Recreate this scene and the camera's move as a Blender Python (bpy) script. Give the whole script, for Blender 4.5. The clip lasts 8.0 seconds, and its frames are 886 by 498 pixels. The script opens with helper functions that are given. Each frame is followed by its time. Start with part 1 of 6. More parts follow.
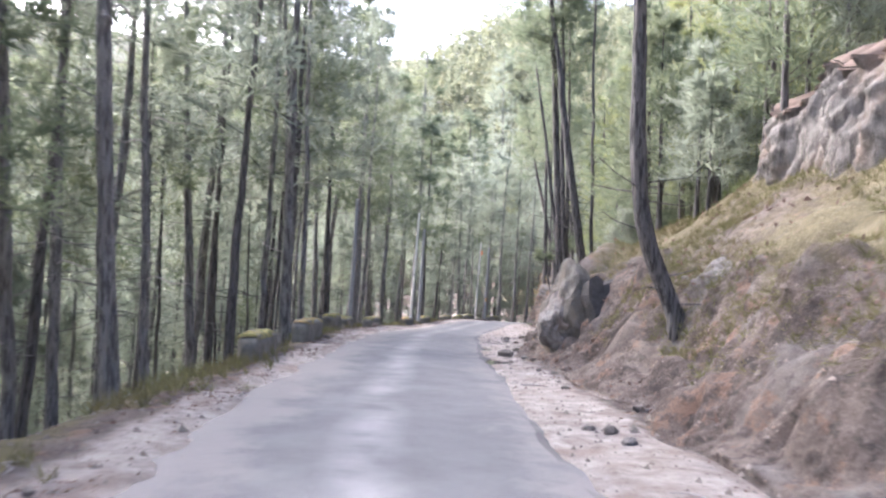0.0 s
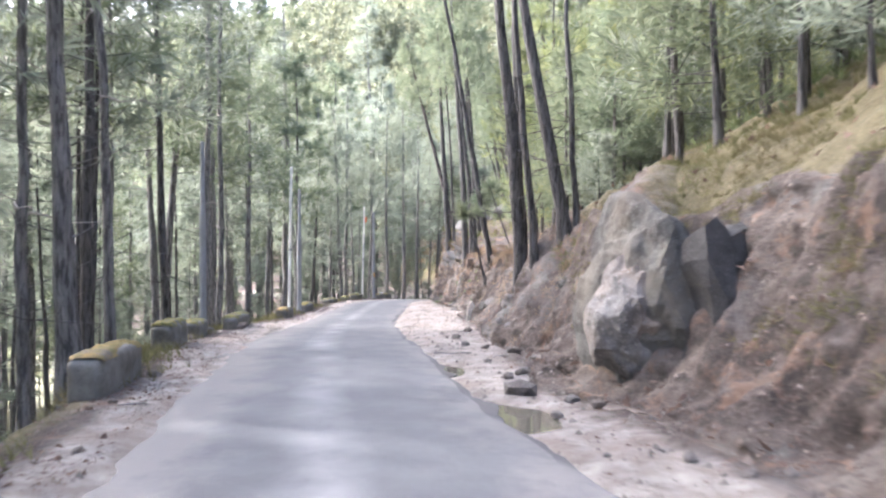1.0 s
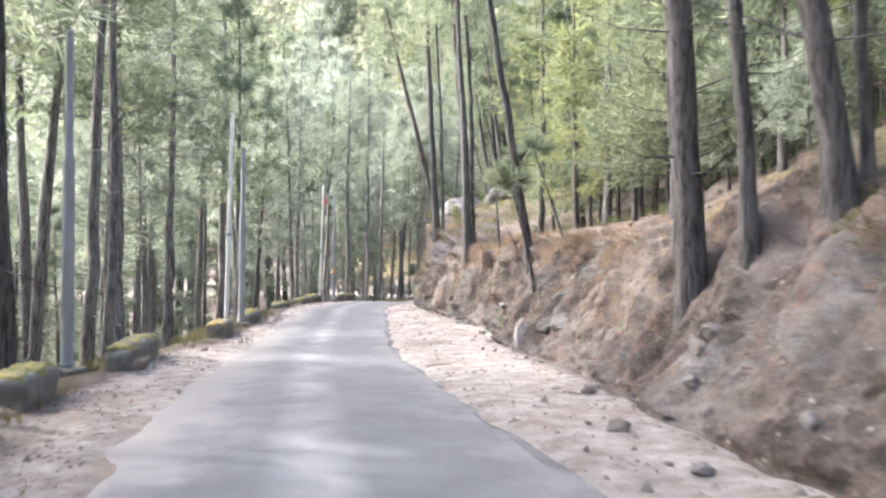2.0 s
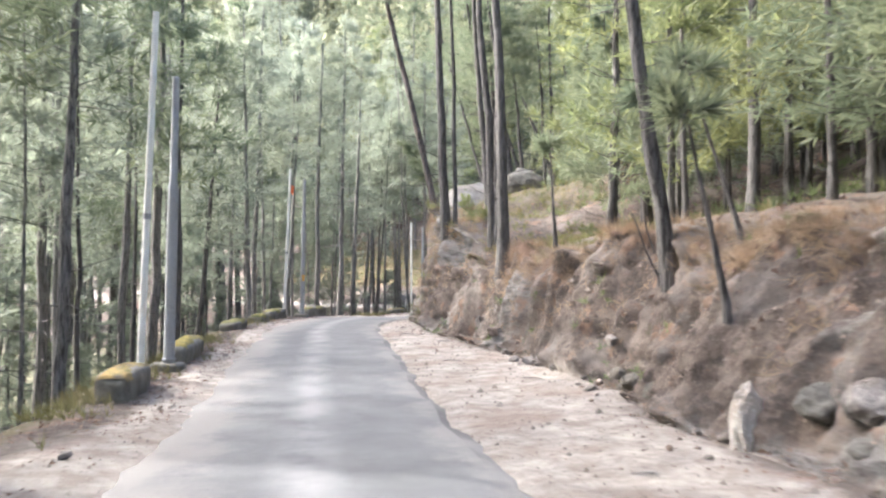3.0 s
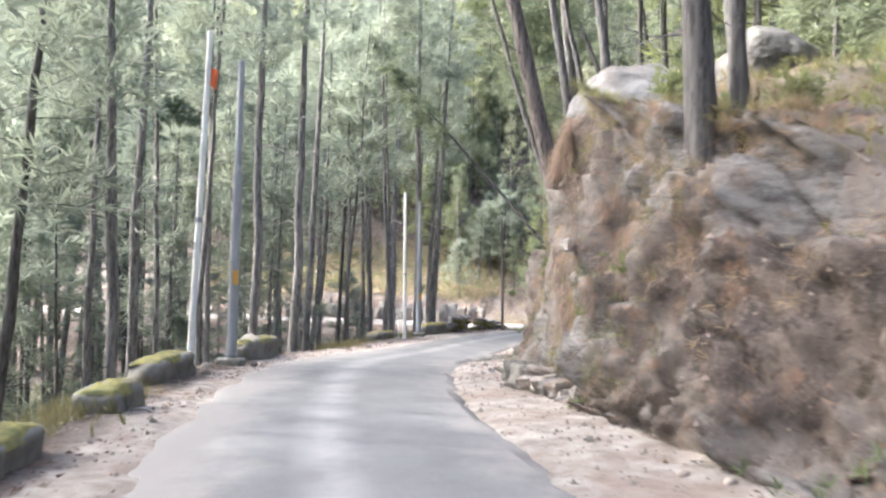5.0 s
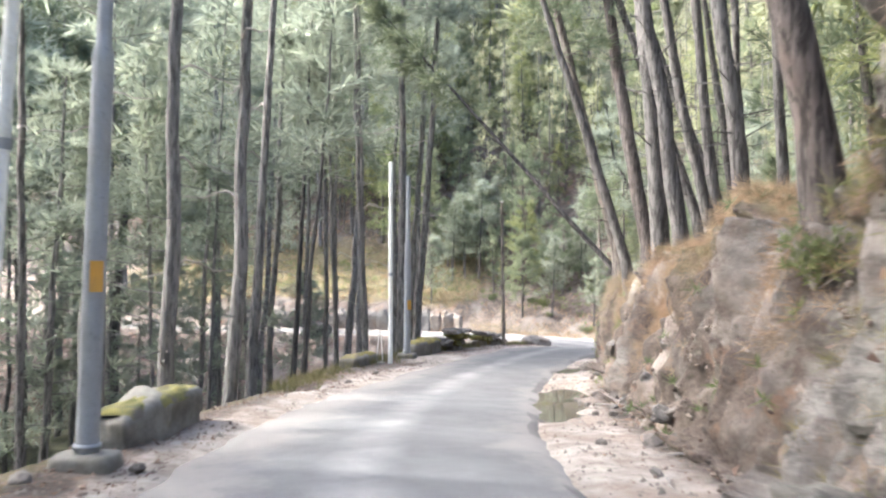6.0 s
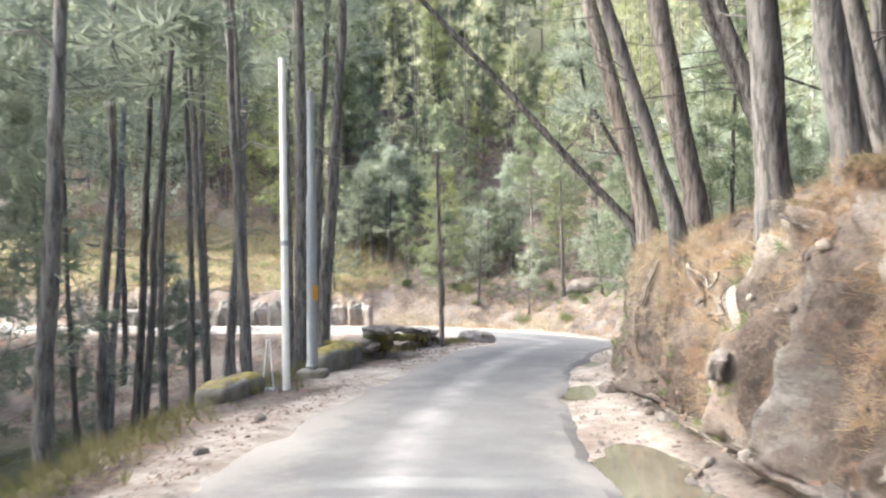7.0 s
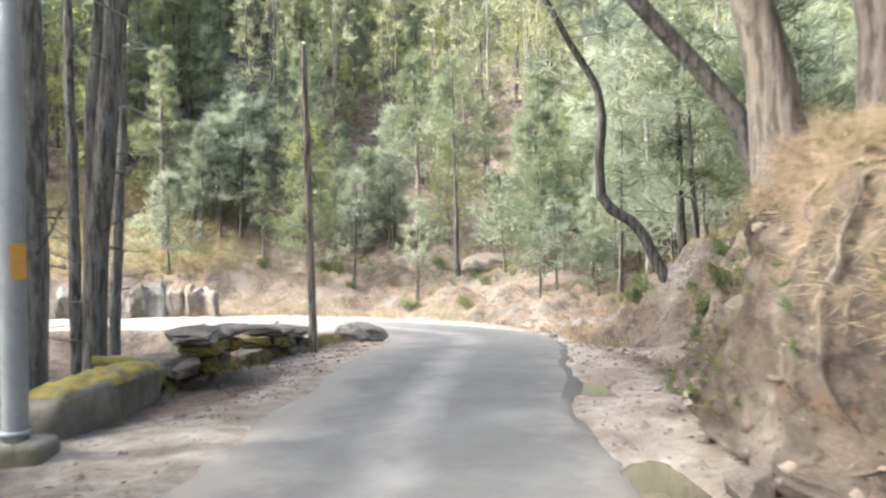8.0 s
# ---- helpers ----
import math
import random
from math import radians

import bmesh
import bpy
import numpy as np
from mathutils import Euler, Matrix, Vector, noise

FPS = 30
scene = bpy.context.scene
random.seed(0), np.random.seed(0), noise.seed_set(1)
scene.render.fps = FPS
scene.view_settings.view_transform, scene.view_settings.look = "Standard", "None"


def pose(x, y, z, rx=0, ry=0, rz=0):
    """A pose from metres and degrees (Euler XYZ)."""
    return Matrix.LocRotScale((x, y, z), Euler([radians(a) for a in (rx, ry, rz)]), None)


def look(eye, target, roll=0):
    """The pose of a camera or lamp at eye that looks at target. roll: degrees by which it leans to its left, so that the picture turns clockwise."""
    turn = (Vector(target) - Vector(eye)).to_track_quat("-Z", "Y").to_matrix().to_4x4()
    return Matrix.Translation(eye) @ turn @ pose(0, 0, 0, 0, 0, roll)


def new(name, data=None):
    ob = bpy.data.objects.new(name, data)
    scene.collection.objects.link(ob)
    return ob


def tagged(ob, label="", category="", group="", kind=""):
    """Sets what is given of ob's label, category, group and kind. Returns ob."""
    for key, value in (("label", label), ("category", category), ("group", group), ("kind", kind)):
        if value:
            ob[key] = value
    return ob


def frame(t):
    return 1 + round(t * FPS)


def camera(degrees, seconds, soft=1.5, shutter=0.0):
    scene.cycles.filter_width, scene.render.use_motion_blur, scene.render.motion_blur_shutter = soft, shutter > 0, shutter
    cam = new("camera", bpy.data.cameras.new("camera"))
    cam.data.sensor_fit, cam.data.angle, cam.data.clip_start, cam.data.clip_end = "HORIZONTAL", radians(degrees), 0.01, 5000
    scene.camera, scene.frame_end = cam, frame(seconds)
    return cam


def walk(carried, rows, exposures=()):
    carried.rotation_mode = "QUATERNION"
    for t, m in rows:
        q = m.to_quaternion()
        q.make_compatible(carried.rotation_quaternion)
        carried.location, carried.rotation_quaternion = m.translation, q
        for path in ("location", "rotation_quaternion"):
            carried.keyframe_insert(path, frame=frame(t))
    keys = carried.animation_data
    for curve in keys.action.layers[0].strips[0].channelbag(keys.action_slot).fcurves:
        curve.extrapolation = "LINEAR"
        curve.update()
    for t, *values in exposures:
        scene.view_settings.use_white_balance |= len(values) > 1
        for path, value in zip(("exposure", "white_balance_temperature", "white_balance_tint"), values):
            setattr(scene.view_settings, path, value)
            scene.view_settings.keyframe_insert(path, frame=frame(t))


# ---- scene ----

# ---------------------------------------------------------------- camera
cam = camera(58.0, 8.0, soft=2.2, shutter=0.2)
PATH = [
    (0, 0.032, 0.006, 1.544, -0.13, 3.17, 3.13),
    (0.5, -0.447, 4.888, 1.604, -6.09, 1.51, 0.24),
    (1, -0.813, 10.057, 1.635, -9.93, 1.32, -0.92),
    (1.5, -0.999, 15.214, 1.639, -12.31, 0.93, -0.92),
    (1.7, -1.028, 17.219, 1.668, -13.09, 0.81, -0.75),
    (2.8, -0.702, 27.118, 1.660, -16.69, 1.46, 0.65),
    (3, -0.623, 28.888, 1.611, -17.38, 1.45, 0.25),
    (3.5, -0.348, 33.382, 1.389, -19.59, 1.67, 0.63),
    (4, 0.025, 37.997, 1.323, -20.82, 1.50, 0.83),
    (4.2, 0.295, 39.890, 1.324, -20.93, 1.36, 0.45),
    (5.3, 1.792, 49.034, 1.306, -24.15, 2.21, 1.04),
    (5.5, 2.120, 50.602, 1.325, -24.56, 2.24, 0.92),
    (6, 3.210, 54.345, 1.235, -27.03, 2.23, 0.66),
    (6.5, 4.676, 58.193, 1.074, -30.52, 1.93, -0.18),
    (7, 6.336, 61.645, 0.947, -34.60, 1.43, -0.42),
    (7.5, 8.319, 64.954, 0.749, -40.65, 0.44, -0.93),
    (8, 10.529, 67.999, 0.581, -44.36, 0.14, -0.73),
]


def carried_pose(x, y, z, yaw, pitch, roll):
    """Camera at x, y, z; yaw to the left of +y, pitch up, roll to its left."""
    return pose(x, y, z, 90, 0, yaw) @ pose(0, 0, 0, pitch) @ pose(0, 0, 0, 0, 0, roll)


# the picture brightens and warms along the drive
EXPOSURES = [(0, 3.32, 5600, 16), (1, 3.6, 5600, 13), (1.5, 3.72, 5700, 12), (3, 3.52, 5850, 8), (3.5, 3.55, 5850, 8), (4, 3.56, 5850, 7), (5.5, 3.72, 5750, 8), (6, 3.71, 5800, 7), (7, 3.71, 5950, 5), (7.5, 3.56, 6050, 4), (8, 3.7, 6100, 3)]
walk(cam, [(t, carried_pose(x, y, z, a, b, c)) for t, x, y, z, a, b, c in PATH], EXPOSURES)

# ---------------------------------------------------------------- light
SUN_AZ, SUN_EL = math.atan2(-0.80, 0.60), radians(37)
world = bpy.data.worlds.new("world")
scene.world = world
world.use_nodes = True
wn = world.node_tree.nodes
sky = wn.new("ShaderNodeTexSky")
sky.sky_type, sky.sun_disc = "NISHITA", False
sky.sun_elevation, sky.sun_rotation = SUN_EL, SUN_AZ
sky.dust_density, sky.air_density, sky.ozone_density = 8.0, 0.6, 0.6
wn["Background"].inputs["Strength"].default_value = 0.15
world.node_tree.links.new(sky.outputs[0], wn["Background"].inputs["Color"])
lamp = bpy.data.lights.new("sun", "SUN")
lamp.energy, lamp.angle, lamp.color = 0.7, radians(1.0), (1.0, 0.94, 0.85)
sun = new("sun", lamp)
sun.matrix_world = look((60 * math.sin(SUN_AZ) * math.cos(SUN_EL), 60 * math.cos(SUN_AZ) * math.cos(SUN_EL), 60 * math.sin(SUN_EL)), (0, 0, 0))


# ---------------------------------------------------------------- materials
class Nodes:
    """Short-hand for a node material."""

    def __init__(self, name, rough=0.9, metal=0.0):
        self.mat = bpy.data.materials.new(name)
        self.mat.use_nodes = True
        self.t = self.mat.node_tree
        self.b = self.t.nodes["Principled BSDF"]
        self.b.inputs["Roughness"].default_value = rough
        self.b.inputs["Metallic"].default_value = metal
        self.b.inputs["Specular IOR Level"].default_value = 0.25
        self.pos = self.t.nodes.new("ShaderNodeNewGeometry").outputs["Position"]
        self.obj = self.t.nodes.new("ShaderNodeTexCoord").outputs["Object"]
        self.height = None

    def link(self, a, b):
        self.t.links.new(a, b)

    def noise(self, scale, detail=4.0, rough=0.6, where=None, stretch=None):
        n = self.t.nodes.new("ShaderNodeTexNoise")
        n.inputs["Scale"].default_value, n.inputs["Detail"].default_value, n.inputs["Roughness"].default_value = scale, detail, rough
        src = where or self.pos
        if stretch:
            m = self.t.nodes.new("ShaderNodeVectorMath")
            m.operation = "MULTIPLY"
            m.inputs[1].default_value = stretch
            self.link(src, m.inputs[0])
            src = m.outputs[0]
        self.link(src, n.inputs["Vector"])
        return n.outputs["Fac"]

    def ramp(self, fac, *stops):
        r = self.t.nodes.new("ShaderNodeValToRGB")
        e = r.color_ramp.elements
        while len(e) < len(stops):
            e.new(0.5)
        for k, (p, c) in enumerate(stops):
            e[k].position = p
            e[k].color = (*c, 1) if len(c) == 3 else c
        self.link(fac, r.inputs[0])
        return r.outputs[0]

    def step(self, fac, lo, hi):
        m = self.t.nodes.new("ShaderNodeMapRange")
        m.inputs["From Min"].default_value, m.inputs["From Max"].default_value = lo, hi
        self.link(fac, m.inputs["Value"])
        return m.outputs[0]

    def math(self, op, a, b):
        m = self.t.nodes.new("ShaderNodeMath")
        m.operation = op
        for k, v in enumerate((a, b)):
            if isinstance(v, (int, float)):
                m.inputs[k].default_value = v
            else:
                self.link(v, m.inputs[k])
        return m.outputs[0]

    def mix(self, fac, a, b, mode="MIX"):
        m = self.t.nodes.new("ShaderNodeMix")
        m.data_type, m.blend_type = "RGBA", mode
        for sock, v in ((m.inputs[0], fac), (m.inputs[6], a), (m.inputs[7], b)):
            if isinstance(v, (int, float)):
                sock.default_value = v
            elif isinstance(v, tuple):
                sock.default_value = (*v, 1)
            else:
                self.link(v, sock)
        return m.outputs[2]

    def attr(self, name):
        a = self.t.nodes.new("ShaderNodeAttribute")
        a.attribute_name = name
        return a

    def random(self):
        return self.t.nodes.new("ShaderNodeObjectInfo").outputs["Random"]

    def island(self):
        return self.t.nodes.new("ShaderNodeNewGeometry").outputs["Random Per Island"]

    def bump(self, fac, strength, distance):
        n = self.t.nodes.new("ShaderNodeBump")
        n.inputs["Strength"].default_value, n.inputs["Distance"].default_value = strength, distance
        self.link(fac, n.inputs["Height"])
        if self.height:
            self.link(self.height, n.inputs["Normal"])
        self.height = n.outputs[0]
        self.link(self.height, self.b.inputs["Normal"])

    def colour(self, out):
        if isinstance(out, tuple):
            self.b.inputs["Base Color"].default_value = (*out, 1)
        else:
            self.link(out, self.b.inputs["Base Color"])
        return self.mat


def ground_material():
    n = Nodes("soil", 0.95)
    zone = n.t.nodes.new("ShaderNodeSeparateColor")
    zone_node = n.attr("zone")
    n.link(zone_node.outputs["Color"], zone.inputs[0])
    dust_w, grass_w, rock_w = zone.outputs[0], zone.outputs[1], zone.outputs[2]
    big, mid, fine = n.noise(0.7, 5), n.noise(3.2, 6, 0.65), n.noise(24, 4, 0.7)
    patch = n.noise(1.0, 6, 0.7)
    litter = n.mix(n.step(patch, 0.4, 0.6), (0.07, 0.056, 0.047), (0.16, 0.13, 0.108))
    litter = n.mix(n.math("MULTIPLY", n.step(fine, 0.5, 0.7), 0.45), litter, (0.26, 0.21, 0.17))
    litter = n.mix(n.math("MULTIPLY", n.step(n.noise(4.5, 6, 0.75), 0.5, 0.6), 0.85), litter, (0.05, 0.041, 0.036))
    litter = n.mix(n.math("MULTIPLY", n.step(n.noise(0.6, 4, 0.6), 0.53, 0.63), 0.7), litter, (0.18, 0.16, 0.145))
    litter = n.mix(n.math("MULTIPLY", n.step(n.noise(1.7, 5, 0.7), 0.56, 0.64), 0.7), litter, (0.22, 0.14, 0.095))
    dust = n.mix(n.step(mid, 0.38, 0.66), (0.25, 0.214, 0.185), (0.43, 0.386, 0.342))
    dust = n.mix(n.math("MULTIPLY", n.step(big, 0.5, 0.64), 0.6), dust, (0.225, 0.168, 0.135))
    dust = n.mix(n.math("MULTIPLY", n.step(fine, 0.58, 0.75), 0.5), dust, (0.24, 0.19, 0.15))
    grass = n.mix(n.step(mid, 0.35, 0.65), (0.09, 0.08, 0.042), (0.145, 0.122, 0.066))
    grass = n.mix(n.step(fine, 0.5, 0.8), grass, (0.24, 0.195, 0.125))
    vein = n.noise(4.0, 9, 0.74, stretch=(0.8, 0.8, 2.2))
    rock = n.mix(n.step(vein, 0.38, 0.58), (0.1, 0.092, 0.085), (0.235, 0.222, 0.205))
    rock = n.mix(n.math("MULTIPLY", n.step(big, 0.55, 0.7), 0.7), rock, (0.24, 0.185, 0.145))
    jit = n.math("MULTIPLY", n.math("SUBTRACT", n.noise(4.5, 5, 0.7), 0.5), 1.1)
    green = n.mix(n.step(n.noise(0.25, 6, 0.7), 0.38, 0.62), (0.085, 0.088, 0.058), (0.16, 0.155, 0.092))
    litter = n.mix(n.step(n.math("ADD", zone_node.outputs["Alpha"], jit), 0.3, 0.7), litter, green)
    c = n.mix(n.step(n.math("ADD", grass_w, jit), 0.3, 0.7), litter, grass)
    c = n.mix(n.step(n.math("ADD", rock_w, jit), 0.35, 0.65), c, rock)
    c = n.mix(n.step(n.math("ADD", dust_w, jit), 0.3, 0.7), c, dust)
    c = n.mix(n.math("MULTIPLY", n.step(n.noise(9, 6, 0.8), 0.56, 0.66), 0.6), c, (0.07, 0.055, 0.045))
    n.bump(n.noise(2.6, 9, 0.75), 0.9, 0.22)
    n.bump(fine, 0.5, 0.03)
    return n.colour(c)


def asphalt_material():
    n = Nodes("asphalt", 0.9)
    across = n.attr("across").outputs["Fac"]
    along = n.noise(0.8, 5, 0.6)
    base = n.mix(n.step(n.noise(1.3, 6, 0.65), 0.35, 0.7), (0.088, 0.087, 0.086), (0.124, 0.122, 0.119))
    track = n.math("MULTIPLY", n.step(n.math("ABSOLUTE", n.math("SUBTRACT", across, 0.48), 0.0), 0.12, 0.02), n.step(along, 0.35, 0.6))
    base = n.mix(n.math("MULTIPLY", track, 0.8), base, (0.225, 0.218, 0.208))
    edge = n.step(n.math("ADD", n.math("ABSOLUTE", n.math("SUBTRACT", across, 0.57), 0.0), n.math("MULTIPLY", n.math("SUBTRACT", n.noise(0.9, 7, 0.72), 0.5), 0.8)), 0.3, 0.46)
    base = n.mix(n.math("MULTIPLY", edge, 0.95), base, (0.165, 0.153, 0.14))
    base = n.mix(n.math("MULTIPLY", n.step(n.noise(140, 2, 0.6), 0.5, 0.75), 0.25), base, (0.33, 0.32, 0.31))
    rim = n.math("MULTIPLY", n.step(across, 0.988, 0.994), n.step(n.noise(0.35, 3, 0.6), 0.46, 0.54))
    base = n.mix(n.math("MULTIPLY", rim, 0.6), base, (0.05, 0.048, 0.046))
    n.bump(n.noise(160, 2, 0.6), 0.35, 0.004)
    n.bump(n.noise(3, 4), 0.3, 0.03)
    return n.colour(base)


def bark_material(name, dark, light, warm):
    n = Nodes(name, 0.95)
    grain = n.noise(6, 8, 0.75, n.obj, stretch=(2.4, 2.4, 0.3))
    furrow = n.noise(11, 6, 0.7, n.obj, stretch=(1.5, 1.5, 0.22))
    flake = n.noise(7, 6, 0.75, n.obj, stretch=(1.4, 1.4, 0.45))
    c = n.mix(n.step(grain, 0.38, 0.64), dark, light)
    c = n.mix(n.math("MULTIPLY", n.step(n.noise(1.1, 3, 0.6, n.obj), 0.5, 0.7), 0.55), c, warm)
    c = n.mix(n.math("MULTIPLY", n.step(furrow, 0.52, 0.42), 0.9), c, tuple(v * 0.35 for v in dark))
    c = n.mix(n.math("MULTIPLY", n.step(flake, 0.58, 0.68), 0.5), c, tuple(v * 1.3 for v in light))
    c = n.mix(n.math("MULTIPLY", n.random(), 0.2), c, light)
    n.bump(furrow, 0.9, 0.04)
    n.bump(grain, 0.6, 0.02)
    return n.colour(c)


def needle_material(name, a, b, tip):
    n = Nodes(name, 0.6)
    c = n.mix(n.island(), a, b)
    c = n.mix(n.math("MULTIPLY", n.step(n.noise(0.35, 3), 0.45, 0.7), 0.7), c, tip)
    c = n.mix(n.math("MULTIPLY", n.random(), 0.35), c, tip)
    n.b.inputs["Specular IOR Level"].default_value = 0.35
    tr = n.t.nodes.new("ShaderNodeBsdfTranslucent")
    mixer = n.t.nodes.new("ShaderNodeMixShader")
    mixer.inputs[0].default_value = 0.55
    n.link(c, tr.inputs["Color"])
    n.link(n.b.outputs[0], mixer.inputs[1])
    n.link(tr.outputs[0], mixer.inputs[2])
    n.link(mixer.outputs[0], n.t.nodes["Material Output"].inputs["Surface"])
    return n.colour(c)


def rock_material(name, dark, light, tint, streak=1.0):
    n = Nodes(name, 0.92)
    v = n.noise(2.4, 9, 0.72, stretch=(1 / streak**0.5, 1 / streak**0.5, streak))
    c = n.mix(n.step(v, 0.36, 0.64), dark, light)
    c = n.mix(n.math("MULTIPLY", n.step(n.noise(0.9, 4), 0.5, 0.66), 0.8), c, tint)
    c = n.mix(n.step(n.noise(30, 3, 0.7), 0.55, 0.8), c, tuple(min(1, k * 1.35) for k in light))
    n.bump(n.noise(4, 9, 0.72), 0.9, 0.12)
    n.bump(n.noise(26, 4, 0.7), 0.5, 0.02)
    return n.colour(c)


def worn_material(name, base, dirt, rough=0.8, metal=0.0, amount=0.6):
    n = Nodes(name, rough, metal)
    c = n.mix(n.math("MULTIPLY", n.step(n.noise(3.2, 6, 0.7, n.obj), 0.42, 0.7), amount), base, dirt)
    c = n.mix(n.math("MULTIPLY", n.step(n.noise(22, 3, 0.7, n.obj), 0.55, 0.8), 0.5), c, tuple(v * 0.6 for v in dirt))
    n.bump(n.noise(30, 4, 0.7, n.obj), 0.35, 0.01)
    return n.colour(c)


M_SOIL = ground_material()
M_ASPHALT = asphalt_material()
M_BARK = bark_material("pine_bark", (0.058, 0.054, 0.051), (0.135, 0.127, 0.12), (0.115, 0.098, 0.086))
M_BARK_PALE = bark_material("pale_bark", (0.09, 0.08, 0.07), (0.22, 0.19, 0.168), (0.18, 0.14, 0.108))
M_TWIG = worn_material("dead_twig", (0.24, 0.22, 0.2), (0.38, 0.35, 0.32), 0.95)
M_NEEDLE = needle_material("pine_needles", (0.105, 0.135, 0.09), (0.165, 0.19, 0.122), (0.205, 0.22, 0.125))
# Pale grey-green; on trees below the road haze is put into the colour.
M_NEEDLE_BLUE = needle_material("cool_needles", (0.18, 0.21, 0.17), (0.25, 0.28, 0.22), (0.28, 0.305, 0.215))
M_NEEDLE_BRIGHT = needle_material("fresh_needles", (0.12, 0.148, 0.072), (0.185, 0.208, 0.096), (0.25, 0.255, 0.105))
# Haze over distance is put into this colour, paler than the near needles.
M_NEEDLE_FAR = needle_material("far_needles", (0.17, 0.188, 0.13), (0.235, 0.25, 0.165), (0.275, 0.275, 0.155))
# Lighter than pine_bark: haze on trees below the road is in the colour.
M_BARK_GREY = bark_material("grey_bark", (0.115, 0.11, 0.104), (0.235, 0.225, 0.212), (0.205, 0.175, 0.155))
M_BARK_RED = bark_material("red_bark", (0.062, 0.053, 0.049), (0.15, 0.13, 0.118), (0.14, 0.1, 0.08))
M_ROCK = rock_material("rock", (0.09, 0.083, 0.077), (0.27, 0.25, 0.23), (0.22, 0.17, 0.13))
M_CONCRETE = worn_material("old_concrete", (0.17, 0.16, 0.14), (0.075, 0.07, 0.055), 0.95, amount=0.85)
M_STEEL = worn_material("grey_steel", (0.27, 0.28, 0.295), (0.19, 0.185, 0.18), 0.6, 0.2)
M_WHITE = worn_material("white_paint", (0.66, 0.66, 0.62), (0.42, 0.4, 0.36), 0.7)


# ---------------------------------------------------------------- the lie of the land
ROAD_LINE = [
    (0.4, -60, 0.0), (0.3, -25, 0.0), (0.15, -10, 0.0), (0.03, 0, 0.0), (-0.447, 4.89, 0.05), (-0.81, 10.06, 0.08), (-1.0, 15.2, 0.09),
    (-1.0, 20.5, 0.11), (-0.7, 27.1, 0.08), (-0.35, 33.4, -0.1), (0.03, 38.0, -0.2), (1.0, 44.5, -0.24), (2.12, 50.6, -0.24),
    (3.21, 54.35, -0.24), (4.68, 58.2, -0.33), (6.34, 61.65, -0.45), (8.32, 64.95, -0.66), (10.53, 68.0, -0.87), (14.0, 71.7, -0.93),
    (18.3, 75.6, -1.0), (22.6, 79.6, -1.36), (25.8, 84.0, -1.72), (26.7, 88.6, -1.85), (25.2, 93.0, -1.88), (21.4, 97.0, -1.88), (15.0, 102.0, -1.85),
    (7.0, 108, -1.8), (-6, 117, -1.6), (-40, 135, -1.0),
]


def smooth_line(points, per=24):
    p = np.array(points, float)
    p = np.vstack([2 * p[0] - p[1], p, 2 * p[-1] - p[-2]])
    out = []
    for k in range(1, len(p) - 2):
        a, b, c, d = p[k - 1 : k + 3]
        for u in np.linspace(0, 1, per, endpoint=False):
            out.append(0.5 * (2 * b + (c - a) * u + (2 * a - 5 * b + 4 * c - d) * u * u + (3 * b - a - 3 * c + d) * u**3))
    out.append(p[-2])
    return np.array(out)


LINE = smooth_line(ROAD_LINE)
SEG = np.diff(LINE[:, :2], axis=0)
SEG_LEN = np.hypot(*SEG.T)
RUN = np.r_[0, np.cumsum(SEG_LEN)]
RUN -= RUN[3 * 24]  # 0 where the drive begins


def along_road(x, y):
    """Run, offset to the right of the road line, and the line's height, for arrays of places."""
    x, y = np.atleast_1d(np.asarray(x, float)), np.atleast_1d(np.asarray(y, float))
    s, d, z = np.empty(len(x)), np.empty(len(x)), np.empty(len(x))
    for k in range(0, len(x), 4000):
        px, py = x[k : k + 4000, None], y[k : k + 4000, None]
        u = ((px - LINE[:-1, 0]) * SEG[:, 0] + (py - LINE[:-1, 1]) * SEG[:, 1]) / SEG_LEN**2
        u = u.clip(0, 1)
        rx, ry = px - LINE[:-1, 0] - u * SEG[:, 0], py - LINE[:-1, 1] - u * SEG[:, 1]
        far = rx * rx + ry * ry
        i = far.argmin(1)
        r = np.arange(len(i))
        ui = u[r, i]
        s[k : k + 4000] = RUN[i] + ui * SEG_LEN[i]
        side = np.sign(rx[r, i] * SEG[i, 1] - ry[r, i] * SEG[i, 0])
        d[k : k + 4000] = side * np.sqrt(far[r, i])
        z[k : k + 4000] = LINE[i, 2] + ui * (LINE[i + 1, 2] - LINE[i, 2])
    return s, d, z


def on_road(s, d):
    """The place at a run and an offset."""
    x, y = np.interp(s, RUN, LINE[:, 0]), np.interp(s, RUN, LINE[:, 1])
    e = 0.3
    tx, ty = np.interp(s + e, RUN, LINE[:, 0]) - x, np.interp(s + e, RUN, LINE[:, 1]) - y
    n = np.hypot(tx, ty)
    return x + d * ty / n, y - d * tx / n


def lattice(ix, iy, seed):
    h = (ix.astype(np.int64) * 374761393 + iy.astype(np.int64) * 668265263 + seed * 1442695041) & 0x7FFFFFFF
    h = ((h ^ (h >> 13)) * 1274126177) & 0x7FFFFFFF
    return (h ^ (h >> 16)) % 10007 / 10007.0


